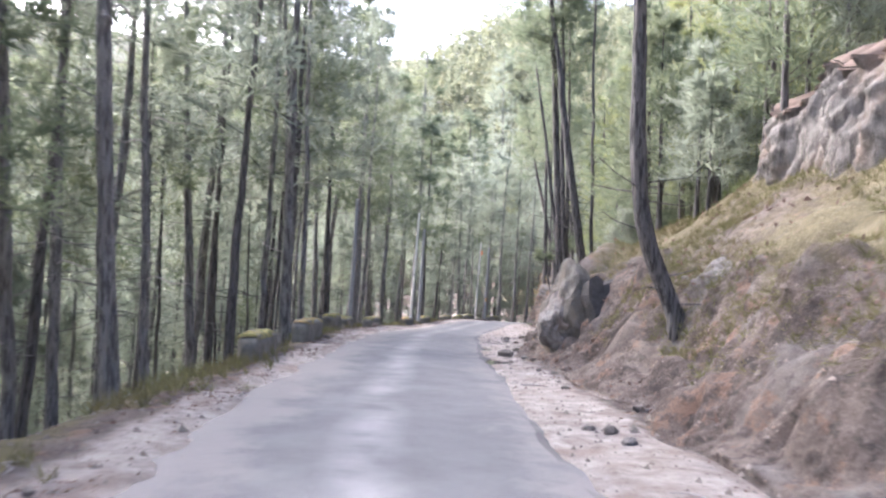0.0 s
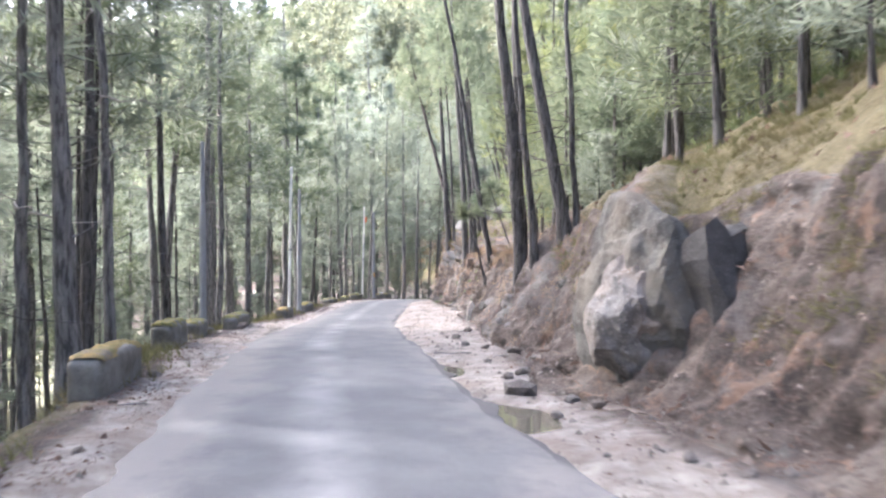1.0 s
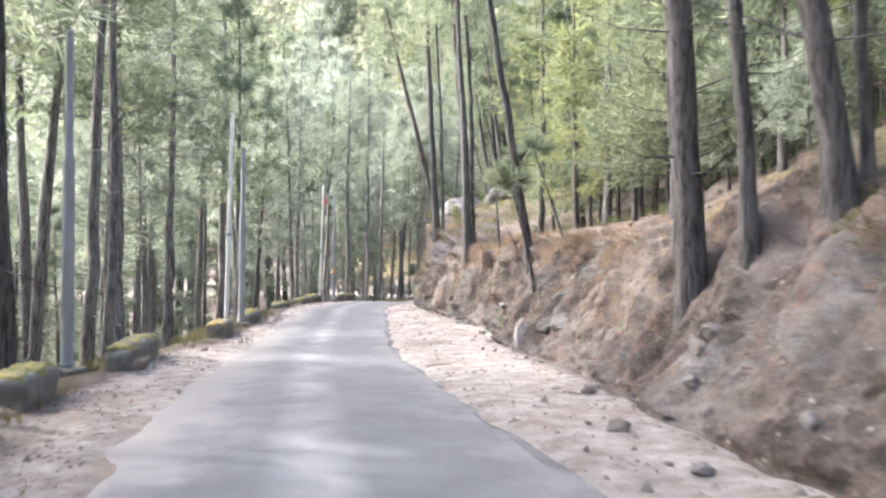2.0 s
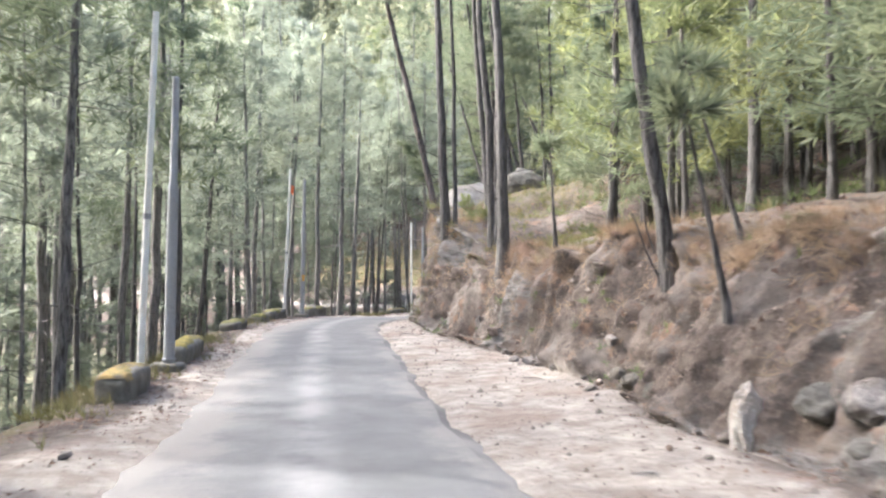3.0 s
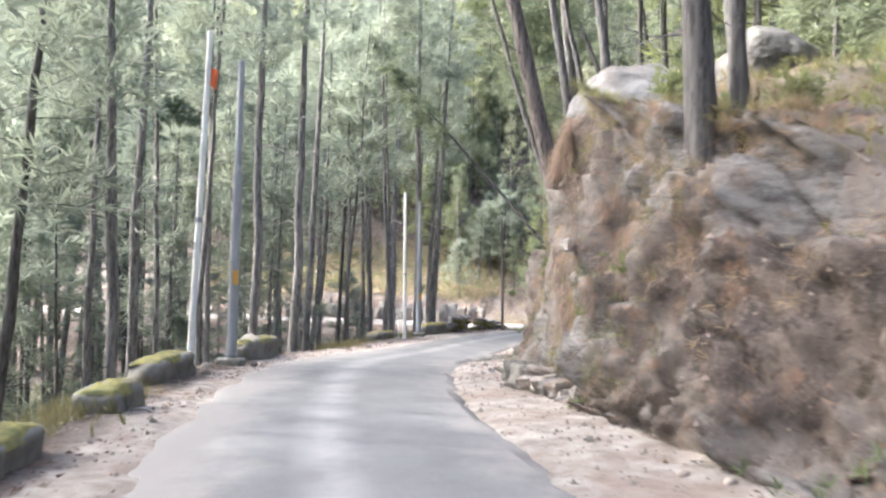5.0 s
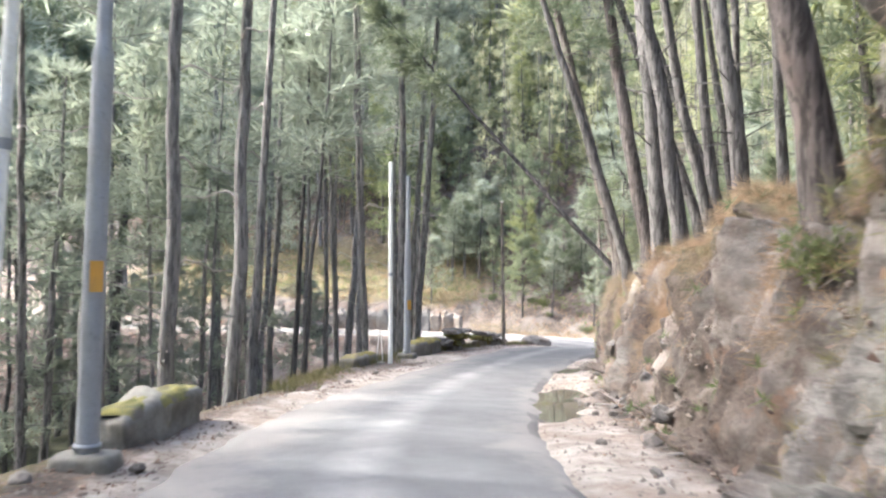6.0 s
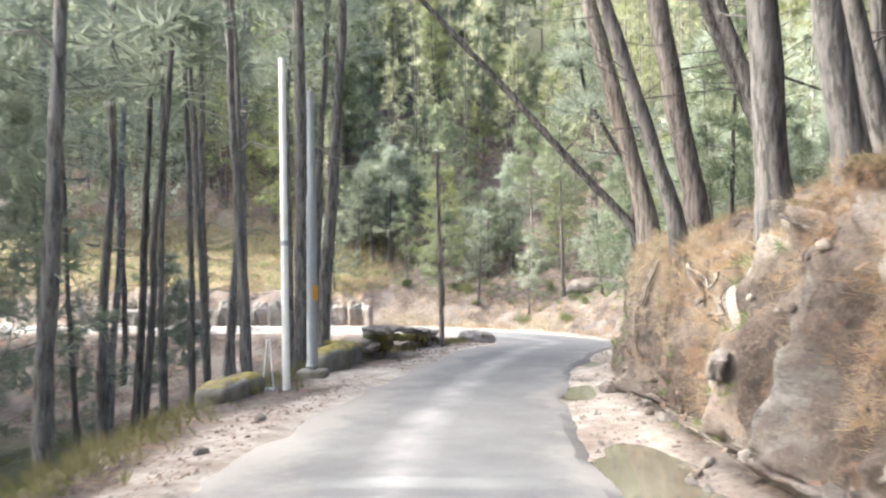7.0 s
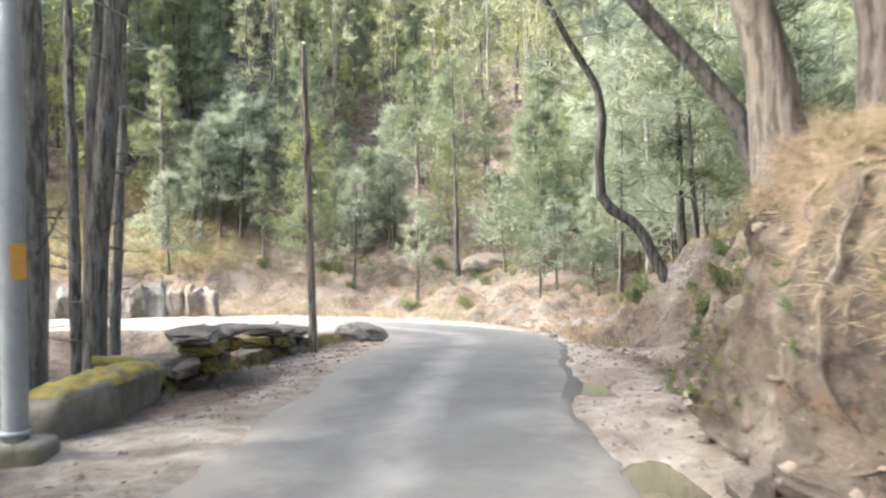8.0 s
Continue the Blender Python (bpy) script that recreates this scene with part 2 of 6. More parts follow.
def wave(x, y, seed=0):
    """Smooth value noise, -1 to 1."""
    ix, iy = np.floor(x), np.floor(y)
    fx, fy = x - ix, y - iy
    fx, fy = fx * fx * (3 - 2 * fx), fy * fy * (3 - 2 * fy)
    a, b = lattice(ix, iy, seed), lattice(ix + 1, iy, seed)
    c, d = lattice(ix, iy + 1, seed), lattice(ix + 1, iy + 1, seed)
    return 2 * (a + (b - a) * fx + (c - a) * fy + (a - b - c + d) * fx * fy) - 1


def rough_noise(x, y, seed=0, octaves=4, gain=0.55):
    out, amp = 0, 1.0
    for k in range(octaves):
        out = out + amp * wave(x * 2**k + 17.3 * k, y * 2**k - 9.1 * k, seed + k)
        amp *= gain
    return out


def ease(t):
    t = np.clip(t, 0, 1)
    return t * t * (3 - 2 * t)


# along the run: left edge and right edge of the asphalt, toe of the bank, height and width of its cut face, slope above it
RUNS = [-60, 0, 7, 14, 20, 27, 35, 40, 45, 49, 53, 55.5, 58.8, 59.7, 60.4, 61.2, 66, 69.5, 72.5, 74.8, 75.9, 76.6, 78.4, 85, 91, 98, 108, 130, 200]
EDGE_L = [-1.5, -1.5, -1.6, -1.35, -1.25, -1.35, -1.05, -0.87, -0.9, -0.95, -1.15, -1.3, -1.5, -1.56, -1.6, -1.65, -1.75, -1.85, -1.85, -1.7, -1.67, -1.65, -1.6, -1.75, -1.7, -1.8, -1.8, -1.6, -1.6]
EDGE_R = [1.8, 1.8, 1.85, 2.12, 2.12, 2.05, 2.15, 2.27, 2.3, 2.25, 2.02, 1.8, 1.65, 1.62, 1.59, 1.56, 1.52, 1.46, 1.32, 1.25, 1.18, 1.13, 1.15, 1.6, 2.3, 2.1, 1.9, 1.6, 1.6]
TOE = [3.7, 3.6, 3.6, 3.6, 3.35, 4.1, 4.6, 5.3, 4.9, 4.2, 3.8, 3.5, 3.25, 3.08, 2.95, 2.8, 2.9, 2.9, 2.7, 2.42, 2.53, 2.6, 2.6, 2.5, 3.2, 3.3, 2.9, 3, 3]
CUT_H = [1.5, 1.5, 1.5, 1.6, 1.8, 2.1, 2.1, 2, 2, 2, 2.1, 3, 3.8, 2.4, 1.95, 1.9, 1.8, 2, 1.8, 1.95, 1.95, 1.8, 1.1, 1.45, 0.6, 0.7, 1.2, 1.3, 1.3]
CUT_W = [1.9, 1.9, 1.8, 1.8, 1.8, 1.9, 1.8, 1, 0.9, 1.1, 1, 0.9, 0.6, 0.5, 0.73, 0.7, 0.9, 0.7, 0.6, 0.5, 0.59, 0.65, 1.7, 1.6, 2.6, 2.2, 1.2, 1.5, 1.5]
RISE = [0.85, 0.85, 0.85, 0.8, 0.7, 0.55, 0.4, 0.28, 0.2, 0.2, 0.2, 0.2, 0.25, 0.29, 0.32, 0.35, 0.45, 0.45, 0.38, 0.33, 0.33, 0.33, 0.4, 0.45, 0.32, 0.3, 0.42, 0.4, 0.4]
LIP = [-2.8, -2.8, -2.7, -2.4, -2.3, -3, -2.8, -2.2, -2.1, -2.1, -2.2, -2.4, -2.6, -2.66, -2.7, -2.75, -2.8, -2.9, -3.4, -3.5, -3.44, -3.4, -3.3, -3.2, -2.8, -2.8, -2.8, -2.8, -2.8]
DROP = [16, 16, 16, 16, 16, 16, 16, 16, 16, 16, 16, 16, 16, 15.62, 15.33, 15, 13, 11, 8, 6.5, 5.58, 5, 4, 3, 2.5, 2.5, 3, 8, 14]
# hollows beside the asphalt: run, offset, half length, half width, depth
PITS = [(18.2, 2.42, 1.15, 0.42, 0.13), (22.0, 2.35, 0.9, 0.36, 0.1), (11.6, -1.62, 0.75, 0.36, 0.2), (24.9, -1.75, 1.0, 0.36, 0.2), (68.7, 1.95, 3.5, 0.68, 0.17),
        (75.4, 1.52, 0.95, 0.34, 0.12), (14.5, 2.6, 1.0, 0.5, 0.08), (79.3, 1.55, 0.9, 0.3, 0.09), (78.0, -4.9, 1.6, 0.8, 0.7), (77.0, 1.6, 0.5, 0.25, 0.1)]


def by_run(s, values):
    return np.interp(s, RUNS, values)


def height(x, y, detail=True):
    """The ground's height at arrays of places."""
    x, y = np.atleast_1d(np.asarray(x, float)), np.atleast_1d(np.asarray(y, float))
    s, d, z = along_road(x, y)
    wob = 0.35 * wave(x * 0.35, y * 0.35, 5) + 0.2 * wave(x * 1.1, y * 1.1, 6) if detail else 0.0
    toe = by_run(s, TOE) + wob
    hgt, wid, rise = by_run(s, CUT_H), by_run(s, CUT_W), by_run(s, RISE)
    el, er = by_run(s, EDGE_L), by_run(s, EDGE_R)
    # right: shoulder, cut face, hillside that eases off far away
    r = d - toe
    face = ease(r / wid) * hgt * (1 + 0.18 * wave(s * 0.5, d * 0 + 3.3, 8))
    above = np.clip(r - wid * 0.8, 0, None)
    up = rise * np.minimum(above, 7) + np.interp(s, [45, 52, 62, 70, 82, 94, 112], [0.52, 0.34, 0.34, 0.52, 0.52, 0.72, 0.95]) * np.clip(above - 7, 0, 38) + np.interp(s, [94, 112], [0.3, 0.55]) * np.clip(above - 45, 0, 60) + 0.2 * np.clip(above - 105, 0, 300)
    right = 0.03 * np.clip(d - er, 0, 3) + face + up
    # left: shoulder, then the drop into the valley and the far side of it
    lip = by_run(s, LIP) - 0.1 + 0.12 * wave(s * 0.3, d * 0 + 1.7, 11)
    q = np.clip(lip - d, 0, None)
    deep = by_run(s, DROP)
    down = deep * (1 - np.exp(-0.75 * q / deep)) - 0.6 * np.clip(q - 45, 0, 130) - 0.15 * np.clip(q - 175, 0, 300)
    down = down * ease(q / 1.0)
    left = np.interp(s, [25, 38, 60, 80, 92], [0.0, 0.05, 0.02, -0.03, 0.0]) * ease((el - 0.1 - d) / 0.9) - down
    out = z + np.where(d > 0, right, left)
    if detail:
        off = np.clip(np.maximum(d - toe + 0.2, lip - d) / 1.2, 0, 1)
        steep = ease(r / 0.5) * (1 - ease((r - wid) / 1.2))
        out = out + off * (0.22 * rough_noise(x * 0.45, y * 0.45, 21, 3) + 0.08 * rough_noise(x * 1.9, y * 1.9, 31, 2))
        out = out + steep * (0.2 * rough_noise(x * 1.3 + 5, y * 1.3, 41, 3))
        verge = np.clip(np.maximum(d - er, el - d) / 0.4, 0, 1) * (1 - off)
        out = out + verge * (0.02 * rough_noise(x * 1.2, y * 1.2, 51, 3) + 0.012 * rough_noise(x * 5, y * 5, 53, 2))
        out = out - 0.05 * np.clip((np.minimum(er - d + 0.34, d - el + 0.2) - 0.1) / 0.25, 0, 1)
        out = out + (0.035 + 0.035 * rough_noise(x * 1.1, y * 1.1, 57, 3)) * ease((el + 0.6 - d) / 0.5) * ease((d - lip) / 0.4)
        for ps, pd, ls, ld, deep in PITS:
            out = out - deep * ease(1.6 * (1 - np.hypot((s - ps) / ls, (d - pd) / ld) + 0.25 * wave(x * 1.7, y * 1.7, 77)))
    return out


def at_ground(x, y):
    return float(height([x], [y])[0])


def place(s, d, dz=0.0):
    x, y = on_road(s, d)
    return float(x), float(y), at_ground(x, y) + dz


# ---------------------------------------------------------------- mesh helpers
def mesh_of(name, verts, faces, material, smooth=False):
    me = bpy.data.meshes.new(name)
    verts = np.asarray(verts, np.float32).reshape(-1, 3)
    if isinstance(faces, np.ndarray):
        k = faces.shape[1]
        me.vertices.add(len(verts))
        me.vertices.foreach_set("co", verts.ravel())
        me.loops.add(faces.size)
        me.loops.foreach_set("vertex_index", faces.astype(np.int32).ravel())
        me.polygons.add(len(faces))
        me.polygons.foreach_set("loop_start", np.arange(0, faces.size, k, dtype=np.int32))
        me.update(calc_edges=True)
    else:
        me.from_pydata(verts.tolist(), [], faces)
    me.materials.append(material)
    if smooth:
        me.polygons.foreach_set("use_smooth", np.ones(len(me.polygons), bool))
    me.update()
    return me


def part(name, data, parent=None, label="", m=None):
    """One mesh object under a thing or a part; data: a mesh."""
    ob = new(name, data)
    if parent:
        ob.parent = parent
    if m is not None:
        ob.matrix_basis = m
    return tagged(ob, label) if label else ob


def thing(name, m, label, category, group="", kind=""):
    ob = new(name)
    ob.empty_display_size = 0.2
    ob.matrix_basis = m
    return tagged(ob, label, category, group, kind)


def bm_mesh(name, bm, material, smooth=False):
    me = bpy.data.meshes.new(name)
    bm.to_mesh(me)
    bm.free()
    me.materials.append(material)
    if smooth:
        me.polygons.foreach_set("use_smooth", np.ones(len(me.polygons), bool))
    return me


def tube(points, radii, sides=8, cap=True):
    """Vertices and faces of a tube along points; a list of tubes joins into one mesh with join()."""
    p = np.array(points, float)
    n = len(p)
    t = np.gradient(p, axis=0)
    t /= np.linalg.norm(t, axis=1)[:, None] + 1e-9
    ref = np.array([1.0, 0, 0]) if abs(t[0][2]) > 0.7 else np.array([0, 0, 1.0])
    a = np.cross(t, ref)
    a /= np.linalg.norm(a, axis=1)[:, None] + 1e-9
    b = np.cross(t, a)
    ang = np.linspace(0, 2 * np.pi, sides, endpoint=False)
    ring = a[:, None] * np.cos(ang)[None, :, None] + b[:, None] * np.sin(ang)[None, :, None]
    v = (p[:, None] + ring * np.array(radii, float)[:, None, None]).reshape(-1, 3)
    i, j = np.meshgrid(np.arange(n - 1), np.arange(sides), indexing="ij")
    i, j = i.ravel(), j.ravel()
    k = (j + 1) % sides
    f = np.c_[i * sides + j, i * sides + k, (i + 1) * sides + k, (i + 1) * sides + j]
    return v, f


def join(pieces):
    vs, fs, base = [], [], 0
    for v, f in pieces:
        vs.append(v)
        fs.append(f + base)
        base += len(v)
    return np.concatenate(vs), np.concatenate(fs)


# ---------------------------------------------------------------- ground and road
def stretch_axis(lo, hi, fine, far, grow=1.16):
    a = list(np.arange(lo, hi, fine))
    step = fine
    while a[-1] < hi + far:
        step *= grow
        a.append(a[-1] + step)
    step = fine
    while a[0] > lo - far:
        step *= grow
        a.insert(0, a[0] - step)
    return np.array(a)


def build_ground():
    xs, ys = stretch_axis(-10, 38, 0.27, 900), stretch_axis(3, 100, 0.27, 900)
    gx, gy = np.meshgrid(xs, ys)
    x, y = gx.ravel(), gy.ravel()
    s, d, _ = along_road(x, y)
    x0, y0 = on_road(s.clip(-50, 150), by_run(s, TOE))
    back = d - (by_run(s, TOE) + 0.3 * wave(x0 * 0.35, y0 * 0.35, 5) - 0.25)
    under = ease((back - 0.15) / 0.3) * (1 - ease((back - by_run(s, CUT_W) - 0.25) / 0.3)) * (s > -1) * (s < 95)
    z = height(x, y) - 0.6 * under  # the bank's face lies over this strip
    nx, ny = len(xs), len(ys)
    i, j = np.meshgrid(np.arange(ny - 1), np.arange(nx - 1), indexing="ij")
    i, j = i.ravel(), j.ravel()
    me = mesh_of("ground", np.c_[x, y, z], np.c_[i * nx + j, i * nx + j + 1, (i + 1) * nx + j + 1, (i + 1) * nx + j], M_SOIL, True)
    toe, wid = by_run(s, TOE), by_run(s, CUT_W)
    r = d - toe
    lip, el_ = by_run(s, LIP), by_run(s, EDGE_L)
    dust = ((d > -4) & (r < 0.1)).astype(float) * ease((toe + 0.3 - d) / 1.0) * ease((d - lip + 0.1) / 0.9)
    # Left dust thins past run 58: litter there, with shade put into the colour.
    dust = dust * np.where(d < 0, np.interp(s, [0, 10, 50, 58], [0.45, 0.6, 0.66, 0.42]) + 0.7 * ease((d - el_ + 0.8) / 0.6) + 0.45 * wave(x * 0.55, y * 0.55, 63), 0.92 + 0.3 * wave(x * 0.4, y * 0.4, 64))
    top = ease((r - wid * 0.75) / 0.6) * (1 - ease((r - wid - 3.5) / 4))
    grass = np.clip(top * (0.45 + 0.7 * wave(x * 0.2, y * 0.2, 61)) + 0.6 * ease((26 - s) / 6) * ease((r - 0.5) / 0.8) * (1 - ease((r - 4.5) / 2)) * (0.8 + 0.5 * wave(x * 0.5, y * 0.5, 66)), 0, 1) + np.interp(s, [70, 78], [0.7, 0.25]) * ease((lip + 0.35 - d) / 0.5) * (1 - ease((lip - 0.8 - d) / 1.0))
    grass = grass * np.interp(s, [80, 86], [1, 0.25]) + 0.45 * ((s > 84) & (s < 104) & (d > 2.2)) * (1 - ease((r - 0.5) / 1.5)) + 0.9 * ease((s - 103) / 3) * ease((132 - s) / 6) * ease((r - 1.0) / 1.5) * (1 - ease((r - 8) / 4))
    rocky = ease(r / 0.5) * (1 - ease((r - wid) / 0.5)) * np.interp(s, [0, 30, 36, 44, 52, 55, 60, 63, 76, 80, 100, 106, 120], [0.1, 0.1, 0.2, 0.25, 0.2, 1, 1, 0.3, 0.3, 0.2, 0.15, 0.3, 0.3])
    col = me.color_attributes.new("zone", "FLOAT_COLOR", "POINT")
    col.data.foreach_set("color", np.c_[np.clip(dust, 0, 1), np.clip(grass, 0, 1), rocky, 0.9 * np.maximum(ease((r - 14) / 16), ease((lip - d - 3) / 8))].astype(np.float32).ravel())
    ob = new("ground", me)
    tagged(ob, "pine-littered hillside soil with dusty road shoulders", "ground", kind="structure")
    return ob


def build_road():
    s = np.arange(-50, 170, 0.3)
    cols = 15
    rag_l = 0.08 * rough_noise(s * 1.6, s * 0 + 2, 71, 4, 0.7)
    rag_r = 0.05 * rough_noise(s * 0.6, s * 0 + 9, 81, 4, 0.7)
    el, er = by_run(s, EDGE_L) + rag_l, by_run(s, EDGE_R) + rag_r
    v, acr = [], []
    z0 = np.interp(s, RUN, LINE[:, 2])
    for k in range(cols):
        u = k / (cols - 1)
        d = el + (er - el) * u
        x, y = on_road(s, d)
        z = z0 + 0.015 + 0.05 * (1 - (2 * u - 1) ** 2) * 0.6 + 0.008 * rough_noise(x * 0.9, y * 0.9, 91, 3)
        v.append(np.c_[x, y, z])
        acr.append(np.full(len(s), u))
    for k, edge, slope in ((0, el, -0.1), (cols - 1, er, 0.1)):
        x, y = on_road(s, edge + slope * (1.6 + 0.9 * rough_noise(s * 1.7, s * 0 + k, 95, 3)))
        v.append(np.c_[x, y, v[k][:, 2] - 0.055])
        acr.append(np.full(len(s), 0.0 if k == 0 else 1.0))
    n = len(s)
    order = [cols] + list(range(cols)) + [cols + 1]
    f = []
    i = np.arange(n - 1)
    for a, b in zip(order, order[1:]):
        f.append(np.c_[a * n + i, b * n + i, b * n + i + 1, a * n + i + 1])
    me = mesh_of("road", np.concatenate(v), np.concatenate(f), M_ASPHALT)
    at = me.attributes.new("across", "FLOAT", "POINT")
    at.data.foreach_set("value", np.concatenate(acr).astype(np.float32))
    tagged(new("road", me), "narrow dusty grey asphalt mountain road with broken edges", "road", kind="structure")


build_ground()
build_road()


# ---------------------------------------------------------------- cut bank: rough face over the toe of the hillside
def bank_surface(ss, u):
    """Places on the rough face at runs ss and shares u of its height, with how far it stands out."""
    toe, wid = by_run(ss, TOE), by_run(ss, CUT_W)
    x0, y0 = on_road(ss, toe)
    d = toe + 0.3 * wave(x0 * 0.35, y0 * 0.35, 5) - 0.25 + u * (wid + 0.75)
    x, y = on_road(ss, d)
    z = height(x, y)
    up = by_run(ss, CUT_H) * u
    lumpy = np.interp(ss, [0, 30, 36, 44, 52, 55, 60, 63, 76, 80, 96], [0.75, 0.8, 0.95, 1.1, 0.9, 0.9, 0.9, 1.05, 1.0, 0.7, 0.4])
    craggy = np.interp(ss, [0, 20, 36, 44, 52, 55, 59.8, 61, 76, 82], [0.0, 0.15, 0.2, 0.4, 0.3, 1.0, 1.0, 0.3, 0.2, 0.0])
    gullied = np.interp(ss, [0, 20, 34, 40, 50, 55, 61, 64, 78, 84], [0.25, 0.3, 0.5, 0.9, 0.6, 0.4, 0.5, 1.0, 1.0, 0.4])
    over = np.interp(ss, [0, 30, 38, 44, 50, 55, 62, 66, 71, 73.5, 76.5, 78.5, 84], [0.05, 0.05, 0.2, 0.28, 0.12, 0.0, 0.1, 0.2, 0.28, 0.36, 0.32, 0.12, 0.0]) * (0.7 + 0.9 * rough_noise(ss * 0.9, 0 * u + 2.2, 19, 3))
    win = ease(u / 0.14) * ease((1 - u) / 0.16)
    n1 = rough_noise(ss * 0.75, up * 0.9, 101, 4, 0.6)
    n2 = 1 - np.abs(rough_noise(ss * 1.5 + 4, up * 2.2, 111, 4, 0.6))
    n3 = rough_noise(ss * 4.0, up * 4.5, 125, 3, 0.6)
    rib = 0.45 - np.abs(rough_noise(ss * 1.15 + 0.5 * wave(ss * 0.4, up * 1.1, 15), up * 0.4, 133, 3, 0.55))
    strata = up * 3.4 + 0.8 * wave(ss * 0.5, up * 0.7, 7)
    row = np.floor(strata)
    strata = strata - row
    cell = ss * 1.9 + 0.43 * row + 0.4 * wave(ss, up, 9)
    block = lattice(np.floor(cell), row, 121) - 0.5
    seam = np.minimum(cell - np.floor(cell), 0.7) < 0.1
    gate = np.clip(craggy + 0.8 * ease((wave(ss * 0.55, up * 0.8, 27) - 0.35) / 0.3) * (ss > 33) * (ss < 61), 0, 1)
    out = win * (lumpy * (0.08 + 0.17 * n1 + 0.15 * (n2 - 0.5) + np.interp(ss, [50, 55, 64, 80, 86], [0.07, 0.16, 0.13, 0.15, 0.08]) * n3 + np.interp(ss, [50, 55, 64, 82, 88], [0.0, 0.06, 0.1, 0.09, 0.0]) * rough_noise(ss * 5.5 + 3, up * 6.5, 137, 2)) + gullied * np.interp(ss, [58, 66, 80], [0.3, 0.27, 0.36]) * rib + gate * (0.42 * block - 0.14 * ((strata < 0.16) | seam))) - (1 - win) * 0.06
    out = out - over * 0.8 * np.exp(-(((u - 0.62) / 0.17) ** 2)) + over * 0.75 * np.exp(-(((u - 0.9) / 0.07) ** 2))
    x2, y2 = on_road(ss, d - out)
    return np.c_[x2, y2, z + 0.4 * out - (1 - win) * 0.03], up


def build_bank():
    s = np.arange(-2, 96, 0.085)
    rows = 70
    ss, u = np.meshgrid(s, np.linspace(0, 1, rows))
    ss, u = ss.ravel(), u.ravel()
    p, up = bank_surface(ss, u)
    n = len(s)
    i, j = np.meshgrid(np.arange(rows - 1), np.arange(n - 1), indexing="ij")
    i, j = i.ravel(), j.ravel()
    me = mesh_of("bank", p, np.c_[i * n + j + 1, i * n + j, (i + 1) * n + j, (i + 1) * n + j + 1], M_SOIL, False)
    upper = ease((ss - 60.5) / 1.5) * ease((80 - ss) / 3) * ease((u - 0.42 - 0.15 * wave(ss * 0.7, up, 145)) / 0.25)
    rock_w = np.interp(ss, [0, 30, 36, 44, 52, 55, 59.5, 60.8, 76, 80, 96], [0.15, 0.15, 0.2, 0.2, 0.2, 0.48, 0.48, 0.2, 0.12, 0.1, 0.1]) + 0.5 * rough_noise(ss * 0.6, up * 1.1, 131, 3)
    grass_w = ease((u - 0.62) / 0.3) * (0.4 + 0.5 * wave(ss * 0.4, u * 0, 141)) + 0.25 * (wave(ss * 0.9, up * 2, 151) > 0.35) + 0.5 * upper
    dust_w = ease((0.16 - u) / 0.16) * 0.8 + 0.5 * rough_noise(ss * 0.5, up * 1.4, 161, 3) + np.interp(ss, [0, 30, 36, 50, 55, 60, 64, 70, 78, 82], [-0.45, -0.4, 0, 0, -0.35, -0.3, 0.22, 0.34, 0.42, 0.2])
    col = me.color_attributes.new("zone", "FLOAT_COLOR", "POINT")
    col.data.foreach_set("color", np.c_[np.clip(dust_w, 0, 1), np.clip(grass_w, 0, 1), np.clip(rock_w, 0, 1), 0.12 + 0.1 * wave(ss * 0.6, up, 171)].astype(np.float32).ravel())
    tagged(new("bank", me), "eroded brown earth and rock cut bank beside the road", "bank", kind="structure")


build_bank()


# ---------------------------------------------------------------- pines
def blades(centres, outs, count, length, width, spread, g):
    """Thin triangles that fan out from each centre round its way out."""
    n = len(centres)
    c = np.repeat(centres, count, 0)
    o = np.repeat(outs, count, 0)
    way = o + spread * g.normal(size=(n * count, 3))
    way /= np.linalg.norm(way, axis=1)[:, None] + 1e-9
    side = np.cross(way, g.normal(size=(n * count, 3)))
    side /= np.linalg.norm(side, axis=1)[:, None] + 1e-9
    ln = length * g.uniform(0.6, 1.2, (n * count, 1))
    start = c + way * ln * g.uniform(0, 0.35, (n * count, 1))
    a, b, e = start - side * width / 2, start + side * width / 2, start + way * ln
    v = np.stack([a, b, e], 1).reshape(-1, 3)
    return v, np.arange(len(v)).reshape(-1, 3)


